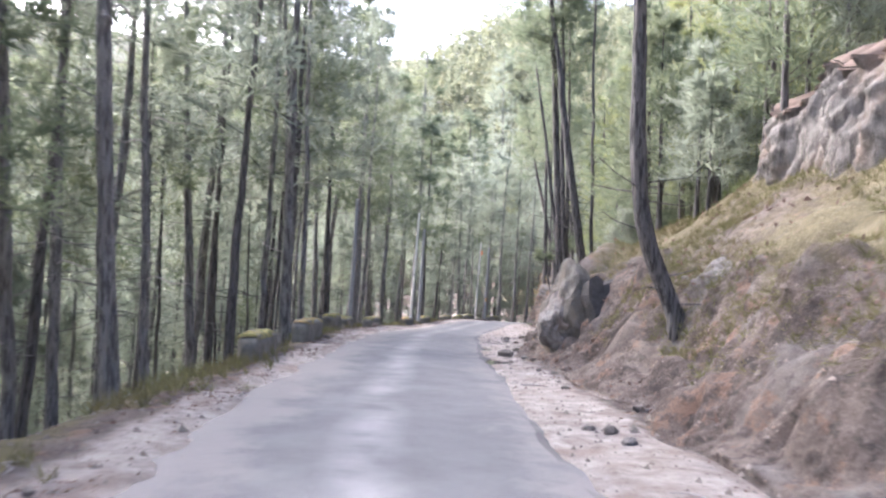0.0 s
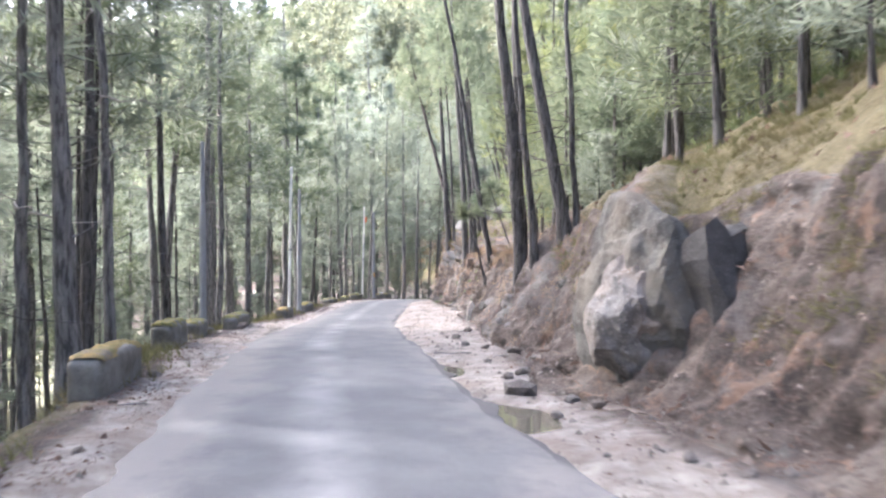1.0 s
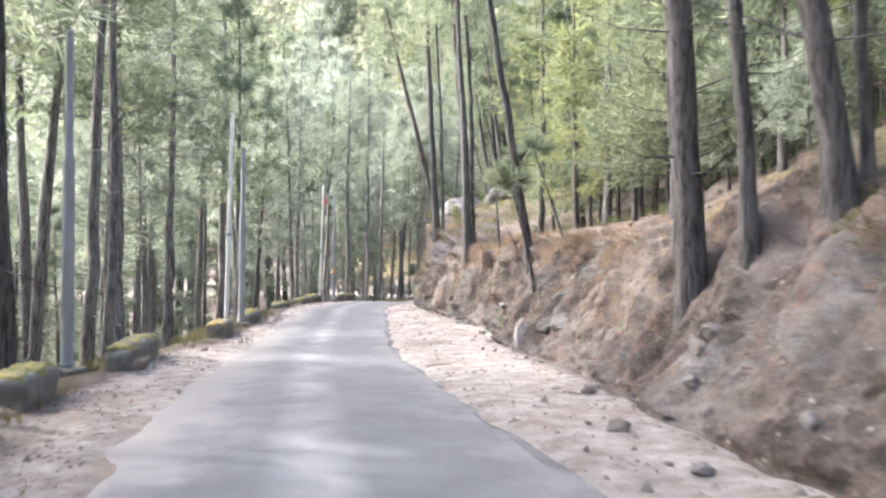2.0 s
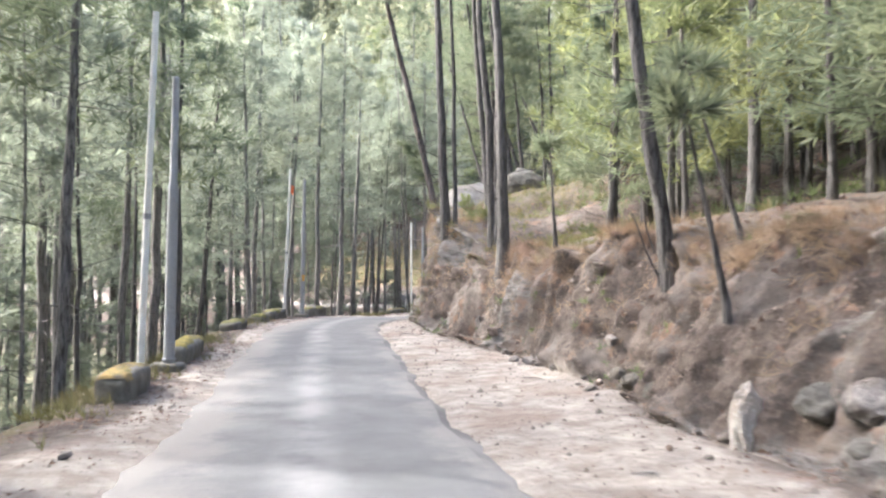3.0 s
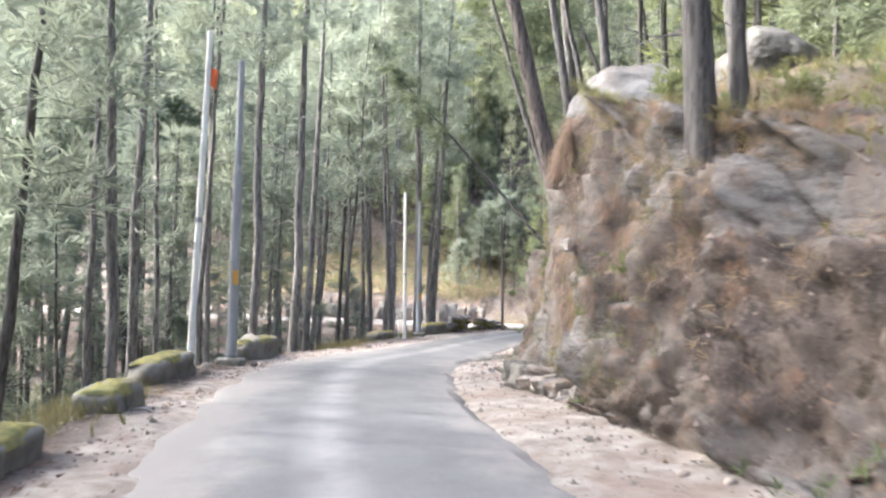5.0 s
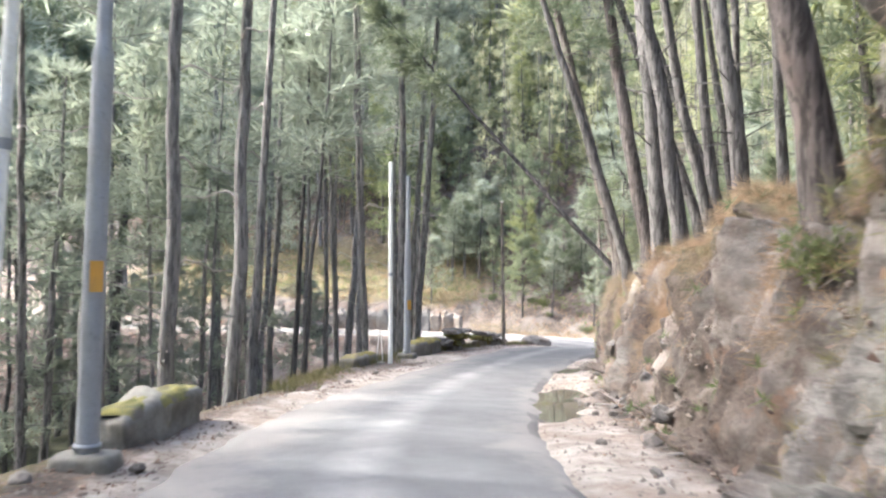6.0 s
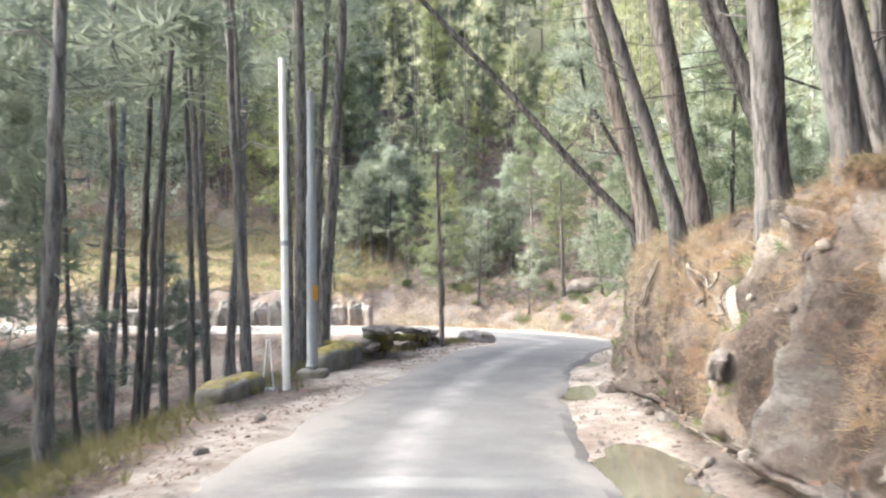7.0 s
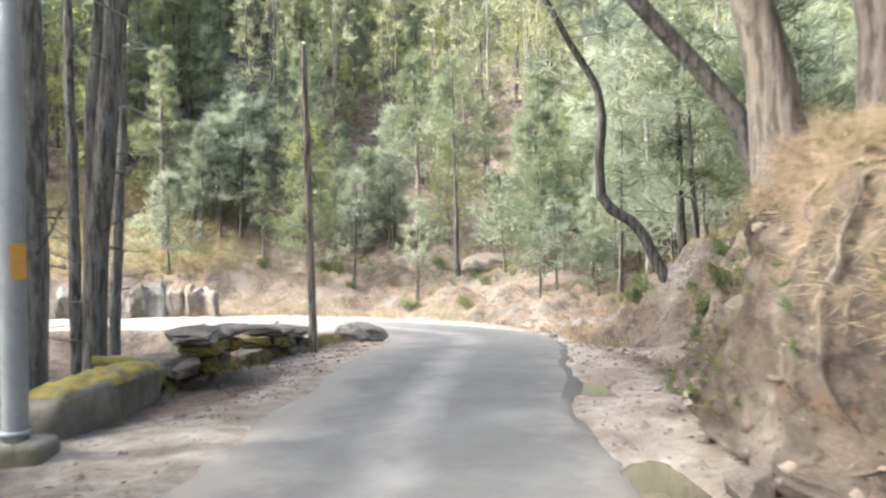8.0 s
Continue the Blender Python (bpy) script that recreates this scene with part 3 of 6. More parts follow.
def pine_meshes(seed, tall, radius, first, crown_r, limbs, tufts, count, length, width, lean=0.0, sides=8, bark=None, needles=None, sweep=0.0, spine=None, stubs=0.2, taper=0.8):
    """Trunk with its limbs, and crown, of one pine as two meshes, its foot at the origin. sweep: how far the foot curves out; spine: (across, up) bends."""
    g = np.random.default_rng(seed)
    k = np.linspace(0, 1, 22)
    bend = g.normal(0, 0.006, (22, 2)).cumsum(0) * tall * 0.25
    bend -= bend[0]
    zz = k * tall - 0.5 * (k == 0)
    across = bend[:, 0] + lean * tall * k - sweep * (1 - np.exp(-k * tall / 0.9))
    if spine:
        sp = np.array(spine)
        across = np.interp(zz, sp[:, 1], sp[:, 0]) + bend[:, 0]
    trunk = np.c_[across, bend[:, 1], zz]
    if spine:
        fine = np.r_[np.linspace(-1.5, sp[-1, 1], 40)]
        trunk = np.c_[np.interp(fine, sp[:, 1], sp[:, 0]), 0 * fine, fine]
        k = np.linspace(0, 1, 40)
    rad = radius * (1.0 - taper * k) * (1 + 0.5 * np.exp(-k * tall / 0.25)) * (1 + 0.05 * g.normal(size=len(k)))
    pieces, centres, outs = [tube(trunk, rad, sides)], [], []
    for i in range(limbs):
        u = first + (1 - first) * ((i + g.uniform()) / limbs) ** 0.9
        if i < limbs * stubs:
            u = g.uniform(first * 0.3, first)
        dead = u < first
        base = np.array([np.interp(u, k, trunk[:, c]) for c in range(3)])
        ang = g.uniform(0, 2 * np.pi)
        reach = crown_r * (1 - max(0.0, (u - first) / (1 - first)) ** 1.6 * 0.8) * g.uniform(0.55, 1.15) if not dead else crown_r * g.uniform(0.12, 0.6)
        rise = g.uniform(-0.25, 0.4)
        way = np.array([math.cos(ang), math.sin(ang), rise])
        curve = [base + way * reach * q + np.array([0, 0, (-0.14 + 0.26 * q) * reach * q]) + g.normal(0, 0.05, 3) * reach * q for q in (0, 0.3, 0.6, 1.0)]
        r0 = max(0.012, radius * (0.2 if not dead else 0.13) * (1.1 - u))
        pieces.append(tube([curve[0], curve[2], curve[3]], [r0, r0 * 0.55, 0.006], 3))
        if dead:
            continue
        for q in range(tufts):
            w = g.uniform(0.25, 1.05)
            at = np.array([np.interp(w, (0, 0.3, 0.6, 1.0), [p[c] for p in curve]) for c in range(3)])
            side = np.array([-math.sin(ang), math.cos(ang), g.uniform(-0.5, 0.4)]) * g.normal(0, 0.3) * reach * (1.1 - 0.5 * w)
            centres.append(at + side)
            outs.append(way * 0.6 + side / (np.linalg.norm(side) + 0.1) * 0.6 + np.array([0, 0, 0.25]))
    tv, tf = join(pieces)
    cv, cf = blades(np.array(centres), np.array(outs), count, length, width, 0.6, g)
    return mesh_of("trunk", tv, tf, bark or M_BARK, True), mesh_of("crown", cv, cf, needles or M_NEEDLE)


def pine(meshes, name, label, group, m):
    ob = thing(name, m, label, "tree", group)
    part("trunk", meshes[0], ob)
    part("crown", meshes[1], ob)
    return ob


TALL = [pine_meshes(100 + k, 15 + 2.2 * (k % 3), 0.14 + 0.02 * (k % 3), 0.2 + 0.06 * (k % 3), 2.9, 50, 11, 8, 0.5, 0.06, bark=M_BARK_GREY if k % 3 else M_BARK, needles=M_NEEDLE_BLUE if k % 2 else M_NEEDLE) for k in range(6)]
LUSH = [pine_meshes(200 + k, 7 + 1.8 * k, 0.09 + 0.015 * k, 0.1, 2.3, 48, 11, 8, 0.42, 0.05, needles=M_NEEDLE_BRIGHT if k % 2 else M_NEEDLE, stubs=0.05) for k in range(4)]
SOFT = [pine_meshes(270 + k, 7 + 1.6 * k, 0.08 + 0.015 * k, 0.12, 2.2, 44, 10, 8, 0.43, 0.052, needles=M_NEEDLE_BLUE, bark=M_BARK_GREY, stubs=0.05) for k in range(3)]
SMALL = [pine_meshes(250 + k, 3.2 + 0.9 * k, 0.045 + 0.01 * k, 0.22, 1.15, 26, 9, 9, 0.33, 0.036, sides=6, needles=M_NEEDLE if k % 2 else M_NEEDLE_BLUE, stubs=0.0) for k in range(4)]
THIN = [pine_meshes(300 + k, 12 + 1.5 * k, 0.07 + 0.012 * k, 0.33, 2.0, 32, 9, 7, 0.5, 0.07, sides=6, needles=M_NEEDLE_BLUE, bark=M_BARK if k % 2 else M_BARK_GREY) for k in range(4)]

GROUPS = {"tall": (TALL, "pine_tree", "tall slender pine with dark bark and grey-green needles", "pines on the slope"),
          "lush": (LUSH, "young_pine", "young pine with soft green needle tufts low down", "young pines"),
          "small": (SMALL, "small_pine", "small soft-needled pine on the littered slope", "small pines of the slope"),
          "soft": (SOFT, "young_pine", "young pine with soft grey-green needle tufts", "young pines"),
          "thin": (THIN, "thin_pine", "thin crowded pine with a sparse grey-green crown", "thin pines")}
TAKEN = []


def plant(kind, k, x, y, turn, scale=1.0, tilt=(0, 0)):
    meshes, name, label, group = GROUPS[kind]
    m = pose(x, y, at_ground(x, y), tilt[0], tilt[1], turn) @ Matrix.Diagonal((scale, scale, scale, 1))
    return pine(meshes[k % len(meshes)], name, label, group, m)


def scatter(kind, count, s_range, d_range, gap, seed, scale=(0.8, 1.2), tries=40):
    g = np.random.default_rng(seed)
    kept = []
    for _ in range(count * tries):
        if len(kept) >= count:
            break
        s, d = g.uniform(*s_range), g.uniform(*d_range)
        x, y = on_road(s, d)
        ss, dd, _ = along_road(x, y)
        if abs(dd[0]) < 0.85 * abs(d) or any((x - a) ** 2 + (y - b) ** 2 < gap * gap for a, b in TAKEN):
            continue
        TAKEN.append((float(x), float(y)))
        kept.append((float(x), float(y), g.integers(0, 9), g.uniform(0, 360), g.uniform(*scale), g.normal(0, 1.6, 2)))
    for x, y, k, turn, sc, tilt in kept:
        plant(kind, int(k), x, y, turn, sc, tilt)


HERO_LABELS = {
    "right": ("pine_tree", "mature pine with furrowed brown bark on the cut bank", "pines of the cut bank"),
    "left": ("pine_tree", "dark straight pine trunk rising from the drop beside the road", "pines below the road"),
    "near": ("pine_tree", "thick pine with flaking reddish bark among dry grass", "pines of the cut bank"),
    "pale": ("broken_pine", "pine with a pale barkless patch on its leaning trunk", "pines of the cut bank"),
    "curved": ("curved_pine", "pine whose foot sweeps out of the grassy bank", "pines of the cut bank"),
    "leaning": ("leaning_pine", "thin pine leaning far out over the road verge", "pines of the cut bank"),
    "sapling": ("sapling", "thin bare sapling on the lip of the bank", "saplings"),
    "far": ("pine_tree", "pale slender pine on the slope past the bend", "pines past the bend"),
    "bent": ("bent_tree", "dark crooked tree bent twice above the verge", "crooked trees"),
}
hero_count = 0


def hero(kind, x, y, radius, lean_x, lean_y, foot=None):
    """A tree of its own shape at a known place: radius of its trunk, and lean in metres a metre."""
    global hero_count
    hero_count += 1
    g = np.random.default_rng(900 + hero_count)
    name, label, group = HERO_LABELS[kind]
    lean = min(math.hypot(lean_x, lean_y), 0.9)
    turn = math.degrees(math.atan2(lean_y, lean_x))
    tall = {"right": g.uniform(12, 16), "left": g.uniform(14, 19), "sapling": 2.6, "leaning": 8, "bent": 7.5, "far": 9, "pale": 10}.get(kind, 14)
    first = {"right": g.uniform(0.3, 0.42), "left": g.uniform(0.3, 0.45), "sapling": 0.8, "curved": 0.35, "bent": 0.45, "far": 0.3, "near": 0.5}.get(kind, 0.45)
    crown_r = {"sapling": 0.4, "bent": 1.6, "leaning": 1.3, "far": 1.3}.get(kind, 2.5)
    limbs = {"sapling": 4, "bent": 26, "leaning": 24, "far": 34}.get(kind, 48)
    spine = [(-0.1, -1.5), (0, 0), (0.5, 1.0), (1.15, 1.4), (1.2, 2.1), (1.12, 2.9), (1.2, 3.5), (1.75, 4.4), (2.4, 5.6), (2.7, 7.6)] if kind == "bent" else None
    if kind == "curved":
        spine = [(0, -0.6), (0, 0), (0.28, 0.6), (0.55, 1.25), (0.68, 1.9), (0.76, 3.0), (0.8, 5.0), (1.0, 9.0), (1.1, 13.0)]
    me = pine_meshes(1000 + hero_count, tall, radius, first, crown_r, limbs, 12, 10, 0.38, 0.034, lean=lean, sides=12,
                     bark={"pale": M_BARK_PALE, "far": M_BARK_PALE, "near": M_BARK_RED, "left": M_BARK_GREY}.get(kind), needles=M_NEEDLE_BLUE if kind in ("left", "bent") else M_NEEDLE,
                     sweep=0.5 if kind == "curved" else 0.0, spine=spine, stubs=0.35 if kind in ("left", "right") else 0.2, taper=0.6 if kind in ("pale", "near") else 0.75)
    ob = pine(me, name, label, group, pose(x, y, at_ground(x, y) if foot is None else foot, 0, 0, turn))
    for _ in range(3 if kind == "left" else 0):
        h, ang, ln = g.uniform(0.18, 0.5) * tall, g.uniform(0, 6.28), g.uniform(0.7, 1.7)
        k = np.linspace(0, 1, 7)
        out = np.c_[np.cos(ang + 0.5 * k) * ln * k, np.sin(ang + 0.5 * k) * ln * k, (0.35 * k - 0.5 * k * k + 0.06 * np.sin(9 * k)) * ln]
        v, f = tube(out + np.array([lean * h, 0, h]), 0.022 * (1.15 - k), 5)
        part("dead_branch", mesh_of("dead_branch", v, f, M_TWIG, True), ob, "pale barkless dead branch")
    TAKEN.append((x, y))


hero("right", 4.42, 28.91, 0.179, -0.066, -0.002)
hero("right", 4.80, 29.78, 0.088, -0.038, -0.008)
hero("right", 4.39, 27.70, 0.094, -0.069, -0.002)
hero("right", 4.90, 26.86, 0.157, -0.154, 0.017)
hero("right", 5.10, 26.77, 0.067, -0.042, -0.007)
hero("curved", 3.95, 13.14, 0.170, -0.252, 0.000)
hero("right", 9.6, 15.2, 0.2, -0.16, 0.05, 6.4)
hero("left", -6.47, 34.54, 0.100, 0.031, -0.023)
hero("left", -3.57, 36.90, 0.109, 0.012, -0.019)
hero("left", -4.25, 22.75, 0.159, -0.015, -0.025)
hero("left", -5.05, 23.21, 0.100, -0.014, -0.025)
hero("left", -7.39, 14.34, 0.150, -0.026, -0.055)
hero("left", -7.98, 17.17, 0.150, -0.035, -0.055)
hero("left", -4.82, 12.26, 0.150, -0.047, -0.055)
hero("left", -6.36, 17.86, 0.125, -0.023, -0.055)
hero("left", -4.34, 23.71, 0.100, -0.055, -0.055)
hero("left", -4.38, 25.85, 0.100, -0.030, -0.055)
hero("right", 7.12, 53.22, 0.165, -0.046, -0.014)
hero("right", 7.29, 52.92, 0.074, -0.041, -0.016)
hero("right", 8.14, 51.35, 0.126, -0.041, -0.017)
hero("right", 6.90, 47.79, 0.158, -0.050, -0.013)
hero("sapling", 7.62, 46.24, 0.047, -0.064, -0.008)
hero("right", 12.08, 49.39, 0.177, -0.060, -0.009)
hero("right", 6.16, 39.17, 0.114, -0.153, 0.024)
hero("right", 8.05, 51.50, 0.137, -0.066, -0.003)
hero("right", 9.17, 54.82, 0.121, -0.078, 0.002)
hero("left", 5.12, 68.00, 0.150, 0.006, -0.046)
hero("left", 6.43, 69.23, 0.145, 0.006, -0.046)
hero("left", 4.44, 71.90, 0.100, -0.004, -0.041)
hero("left", 2.08, 68.69, 0.150, 0.021, -0.053)
hero("left", 1.12, 70.64, 0.125, 0.020, -0.052)
hero("left", 13.22, 76.84, 0.160, -0.014, -0.036)
hero("left", 14.18, 77.83, 0.147, 0.039, -0.061)
hero("left", 12.39, 77.13, 0.100, -0.056, -0.017)
hero("left", 12.63, 80.51, 0.100, -0.065, -0.014)
hero("left", 3.10, 72.51, 0.100, -0.024, -0.032)
hero("right", 15.25, 65.95, 0.124, -0.197, 0.077, 1.45)
hero("right", 14.95, 67.15, 0.205, -0.098, 0.018)
hero("right", 14.29, 65.84, 0.163, -0.152, 0.051, 1.58)
hero("right", 16.00, 66.56, 0.129, -0.097, 0.018, 1.65)
hero("right", 17.25, 66.97, 0.124, -0.072, 0.003, 1.85)
hero("right", 14.44, 64.57, 0.167, -0.116, 0.029)
hero("right", 17.12, 65.88, 0.129, -0.048, -0.011, 2.14)
hero("left", 8.19, 74.78, 0.150, 0.013, -0.039)
hero("left", 10.19, 80.59, 0.125, 0.004, -0.033)
hero("left", 12.48, 77.69, 0.100, -0.029, -0.011)
hero("left", 12.99, 81.69, 0.100, -0.030, -0.010)
hero("left", 12.63, 81.94, 0.100, -0.029, -0.011)
hero("left", 12.03, 82.39, 0.100, -0.008, -0.025)
hero("left", 14.90, 79.68, 0.125, 0.014, -0.040)
hero("far", 26.75, 102.56, 0.178, -0.007, 0.004)
hero("left", 16.59, 84.90, 0.150, 0.002, -0.005)
hero("left", 16.99, 84.17, 0.125, 0.037, -0.040)
hero("far", 33.64, 92.95, 0.120, -0.020, 0.017)
hero("near", 8.87, 58.6, 0.152, -0.22, 0.12, 1.9)
hero("pale", 16.65, 70.5, 0.165, -0.20, 0.17, 1.3)
hero("right", 15.85, 69.2, 0.125, -0.24, 0.20, 1.15)
hero("leaning", 16.82, 70.62, 0.075, -0.78, 0.68, 1.25)
hero("near", 17.0, 69.85, 0.190, -0.12, 0.10, 1.5)
hero("right", 20.9, 70.85, 0.170, -0.30, 0.26, 2.5)
hero("right", 21.6, 71.3, 0.140, -0.10, 0.09, 2.6)
hero("right", 17.9, 68.9, 0.140, -0.26, 0.22, 2.25)
hero("bent", 23.5, 75.5, 0.125, -0.263, 0.253, 0.0)
hero("sapling", 5.31, 36.74, 0.046, -0.221, 0.043)
hero("sapling", 6.17, 39.49, 0.034, -0.080, -0.002)
hero("sapling", 6.73, 38.31, 0.040, -0.318, 0.073)


scatter("tall", 34, (-2, 74), (-15, -4.4), 1.7, 1)
scatter("thin", 140, (-2, 80), (-28, -4.6), 1.0, 2)
scatter("tall", 46, (0, 112), (-40, -15), 2.0, 3)
scatter("soft", 44, (14, 86), (-19, -8.5), 2.0, 4, (0.5, 1.1))
scatter("lush", 40, (10, 74), (9.5, 26), 2.2, 5, (0.7, 1.2))
scatter("tall", 40, (-5, 80), (8.5, 34), 2.4, 6)
scatter("lush", 26, (36, 64), (8.5, 17), 1.8, 16, (0.6, 1.0))
scatter("lush", 16, (14, 36), (9, 16), 1.8, 17, (0.6, 1.0))
scatter("tall", 10, (24, 60), (-13, -4.4), 1.6, 18)
scatter("tall", 24, (44, 84), (-34, -12), 2.0, 19, (1.0, 1.35))
scatter("small", 95, (82, 107), (4.6, 15), 0.8, 70, (0.7, 1.35))
scatter("lush", 70, (84, 109), (6.5, 26), 1.5, 7, (0.5, 1.0))
scatter("tall", 26, (84, 130), (10, 36), 2.4, 8)
scatter("tall", 34, (103, 142), (-24, -4.6), 2.0, 9, (0.9, 1.3))


def plant_box(kind, count, x_range, y_range, gap, seed, scale):
    g = np.random.default_rng(seed)
    n = 0
    for _ in range(count * 30):
        x, y = g.uniform(*x_range), g.uniform(*y_range)
        if n >= count or abs(along_road(x, y)[1][0]) < 4.6 or any((x - a) ** 2 + (y - b) ** 2 < gap * gap for a, b in TAKEN):
            continue
        TAKEN.append((x, y))
        plant(kind, int(g.integers(0, 9)), x, y, g.uniform(0, 360), g.uniform(*scale), g.normal(0, 1.5, 2))
        n += 1


scatter("lush", 26, (58, 82), (8.5, 20), 1.8, 12, (1.0, 1.45))
scatter("small", 18, (15, 36), (7.2, 12), 1.0, 71, (0.7, 1.3))
scatter("lush", 10, (16, 40), (8, 14), 1.8, 72, (0.6, 1.0))
scatter("small", 10, (44, 60), (8.5, 13), 1.2, 73, (0.7, 1.3))
plant_box("tall", 16, (-12, 9), (84, 114), 2.2, 10, (1.5, 1.95))
scatter("tall", 26, (58, 100), (12, 34), 2.4, 92, (1.2, 1.6))
scatter("tall", 5, (12, 30), (-16, -7), 1.5, 96, (0.9, 1.2))
scatter("soft", 8, (89, 97), (6, 13), 1.4, 95, (0.8, 1.2))
scatter("lush", 7, (38, 50), (7.5, 11), 1.5, 100, (0.7, 1.0))
scatter("lush", 6, (18, 32), (7, 10), 1.5, 101, (0.6, 0.9))
scatter("lush", 26, (107, 132), (10, 28), 1.8, 98, (0.8, 1.4))
scatter("lush", 24, (88, 112), (11, 30), 2.0, 94, (1.0, 1.5))


def build_woods(name, count, s_range, d_range, seed, tall, label, clumps=12, per=5, blade=(1.7, 0.7)):
    """The woods of a far hillside, one mesh of many small pines."""
    g = np.random.default_rng(seed)
    s, d = g.uniform(*s_range, count), g.uniform(*d_range, count)
    x, y = on_road(s, d)
    _, dd, _ = along_road(x, y)
    ok = np.abs(dd) > 0.8 * np.abs(d)
    x, y = x[ok], y[ok]
    z = height(x, y, False)
    h = tall * g.uniform(0.7, 1.25, len(x))
    n = len(x)
    u = g.uniform(0.22, 1.0, (n, clumps))
    ang = g.uniform(0, 2 * np.pi, (n, clumps))
    r = (1.05 - u) * g.uniform(0.3, 1.1, (n, clumps)) * h[:, None] * 0.22
    cx, cy, cz = x[:, None] + r * np.cos(ang), y[:, None] + r * np.sin(ang), z[:, None] + u * h[:, None]
    c = np.stack([cx, cy, cz], -1).reshape(-1, 3)
    o = np.stack([np.cos(ang), np.sin(ang), 0 * u + 0.3], -1).reshape(-1, 3)
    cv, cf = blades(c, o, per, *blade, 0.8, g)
    k = np.arange(3) * 2 * np.pi / 3
    rr = 0.09
    low = np.stack([x[:, None] + rr * np.cos(k), y[:, None] + rr * np.sin(k), np.repeat(z[:, None] - 0.5, 3, 1)], -1)
    high = np.stack([x[:, None] + 0.2 * rr * np.cos(k), y[:, None] + 0.2 * rr * np.sin(k), np.repeat((z + h * 0.95)[:, None], 3, 1)], -1)
    tv = np.concatenate([low, high], 1).reshape(-1, 3)
    b = np.arange(n)[:, None] * 6
    tf = np.concatenate([np.concatenate([b + i, b + (i + 1) % 3, b + 3 + i], 1) for i in range(3)] + [np.concatenate([b + (i + 1) % 3, b + 3 + (i + 1) % 3, b + 3 + i], 1) for i in range(3)])
    ob = thing(name, Matrix(), label, "woods", kind="stuff")
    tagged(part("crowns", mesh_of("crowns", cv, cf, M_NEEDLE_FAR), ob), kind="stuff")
    tagged(part("trunks", mesh_of("trunks", tv, tf, M_BARK), ob), kind="stuff")


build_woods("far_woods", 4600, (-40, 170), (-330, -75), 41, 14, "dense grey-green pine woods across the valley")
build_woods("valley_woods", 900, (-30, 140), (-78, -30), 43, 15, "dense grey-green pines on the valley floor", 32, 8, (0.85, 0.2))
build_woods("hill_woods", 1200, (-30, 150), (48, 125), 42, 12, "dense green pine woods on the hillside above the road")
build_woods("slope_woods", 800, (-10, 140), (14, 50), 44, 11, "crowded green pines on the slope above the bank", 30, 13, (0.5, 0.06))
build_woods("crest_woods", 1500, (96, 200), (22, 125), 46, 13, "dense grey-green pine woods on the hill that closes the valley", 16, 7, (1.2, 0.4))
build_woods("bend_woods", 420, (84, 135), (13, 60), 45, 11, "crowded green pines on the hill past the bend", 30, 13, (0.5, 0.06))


# ---------------------------------------------------------------- rocks and boulders
def rock_mesh(seed, size, material, detail=3, rough=0.28, cut=0.0):
    """A lumpy, partly faceted stone, its middle at the origin."""
    g = np.random.default_rng(seed)
    bm = bmesh.new()
    bmesh.ops.create_icosphere(bm, subdivisions=detail, radius=1.0)
    v = np.array([p.co for p in bm.verts])
    for _ in range(5):
        nrm = g.normal(size=3)
        nrm /= np.linalg.norm(nrm)
        lim = g.uniform(0.62, 0.9) - cut
        over = np.clip(v @ nrm - lim, 0, None)
        v = v - over[:, None] * nrm * 0.85
    off = g.uniform(0, 50, 3)
    for p, q in zip(bm.verts, v):
        w = Vector(q * 1.6 + off)
        k = 1 + rough * noise.fractal(w, 0.9, 2.1, 4) * 0.6
        p.co = Vector(q * k * np.array(size))
    return bm_mesh("rock", bm, material, False)


def rock_at(name, label, x, y, z, size, seed, material=None, detail=4, turn=0.0, category="rock", group="", rough=0.28):
    ob = new(name, rock_mesh(seed, size, material or M_ROCK, detail, rough))
    ob.matrix_basis = pose(x, y, z, 0, 0, turn)
    return tagged(ob, label, category, group)


def blocky(seed, size, material, lop=0.22):
    """An angular split stone with worn corners."""
    g = np.random.default_rng(seed)
    bm = bmesh.new()
    bmesh.ops.create_cube(bm, size=2.0)
    bmesh.ops.subdivide_edges(bm, edges=bm.edges[:], cuts=4, use_grid_fill=True)
    off = Vector(g.uniform(0, 40, 3))
    skew = g.normal(0, lop, (3, 3))
    for v in bm.verts:
        c = np.array(v.co)
        c = c / max(1.0, (np.sum(np.abs(c) ** 6) ** (1 / 6)))
        c = c + skew @ c * 0.6
        v.co = Vector(c * np.array(size)) * (1 + 0.22 * noise.fractal(Vector(c * 1.3) + off, 0.8, 2.0, 4))
    return bm_mesh("rock_slab", bm, material)


M_ROCK_DARK = rock_material("dark_rock", (0.04, 0.038, 0.036), (0.088, 0.083, 0.078), (0.068, 0.06, 0.05))
M_ROCK_DRAB = rock_material("drab_rock", (0.054, 0.051, 0.046), (0.15, 0.142, 0.126), (0.13, 0.11, 0.085))
M_ROCK_PALE = rock_material("pale_granite", (0.1, 0.096, 0.092), (0.2, 0.193, 0.184), (0.16, 0.14, 0.118))
M_ROCK_BROWN = rock_material("brown_stone", (0.095, 0.083, 0.074), (0.23, 0.205, 0.182), (0.18, 0.14, 0.11))

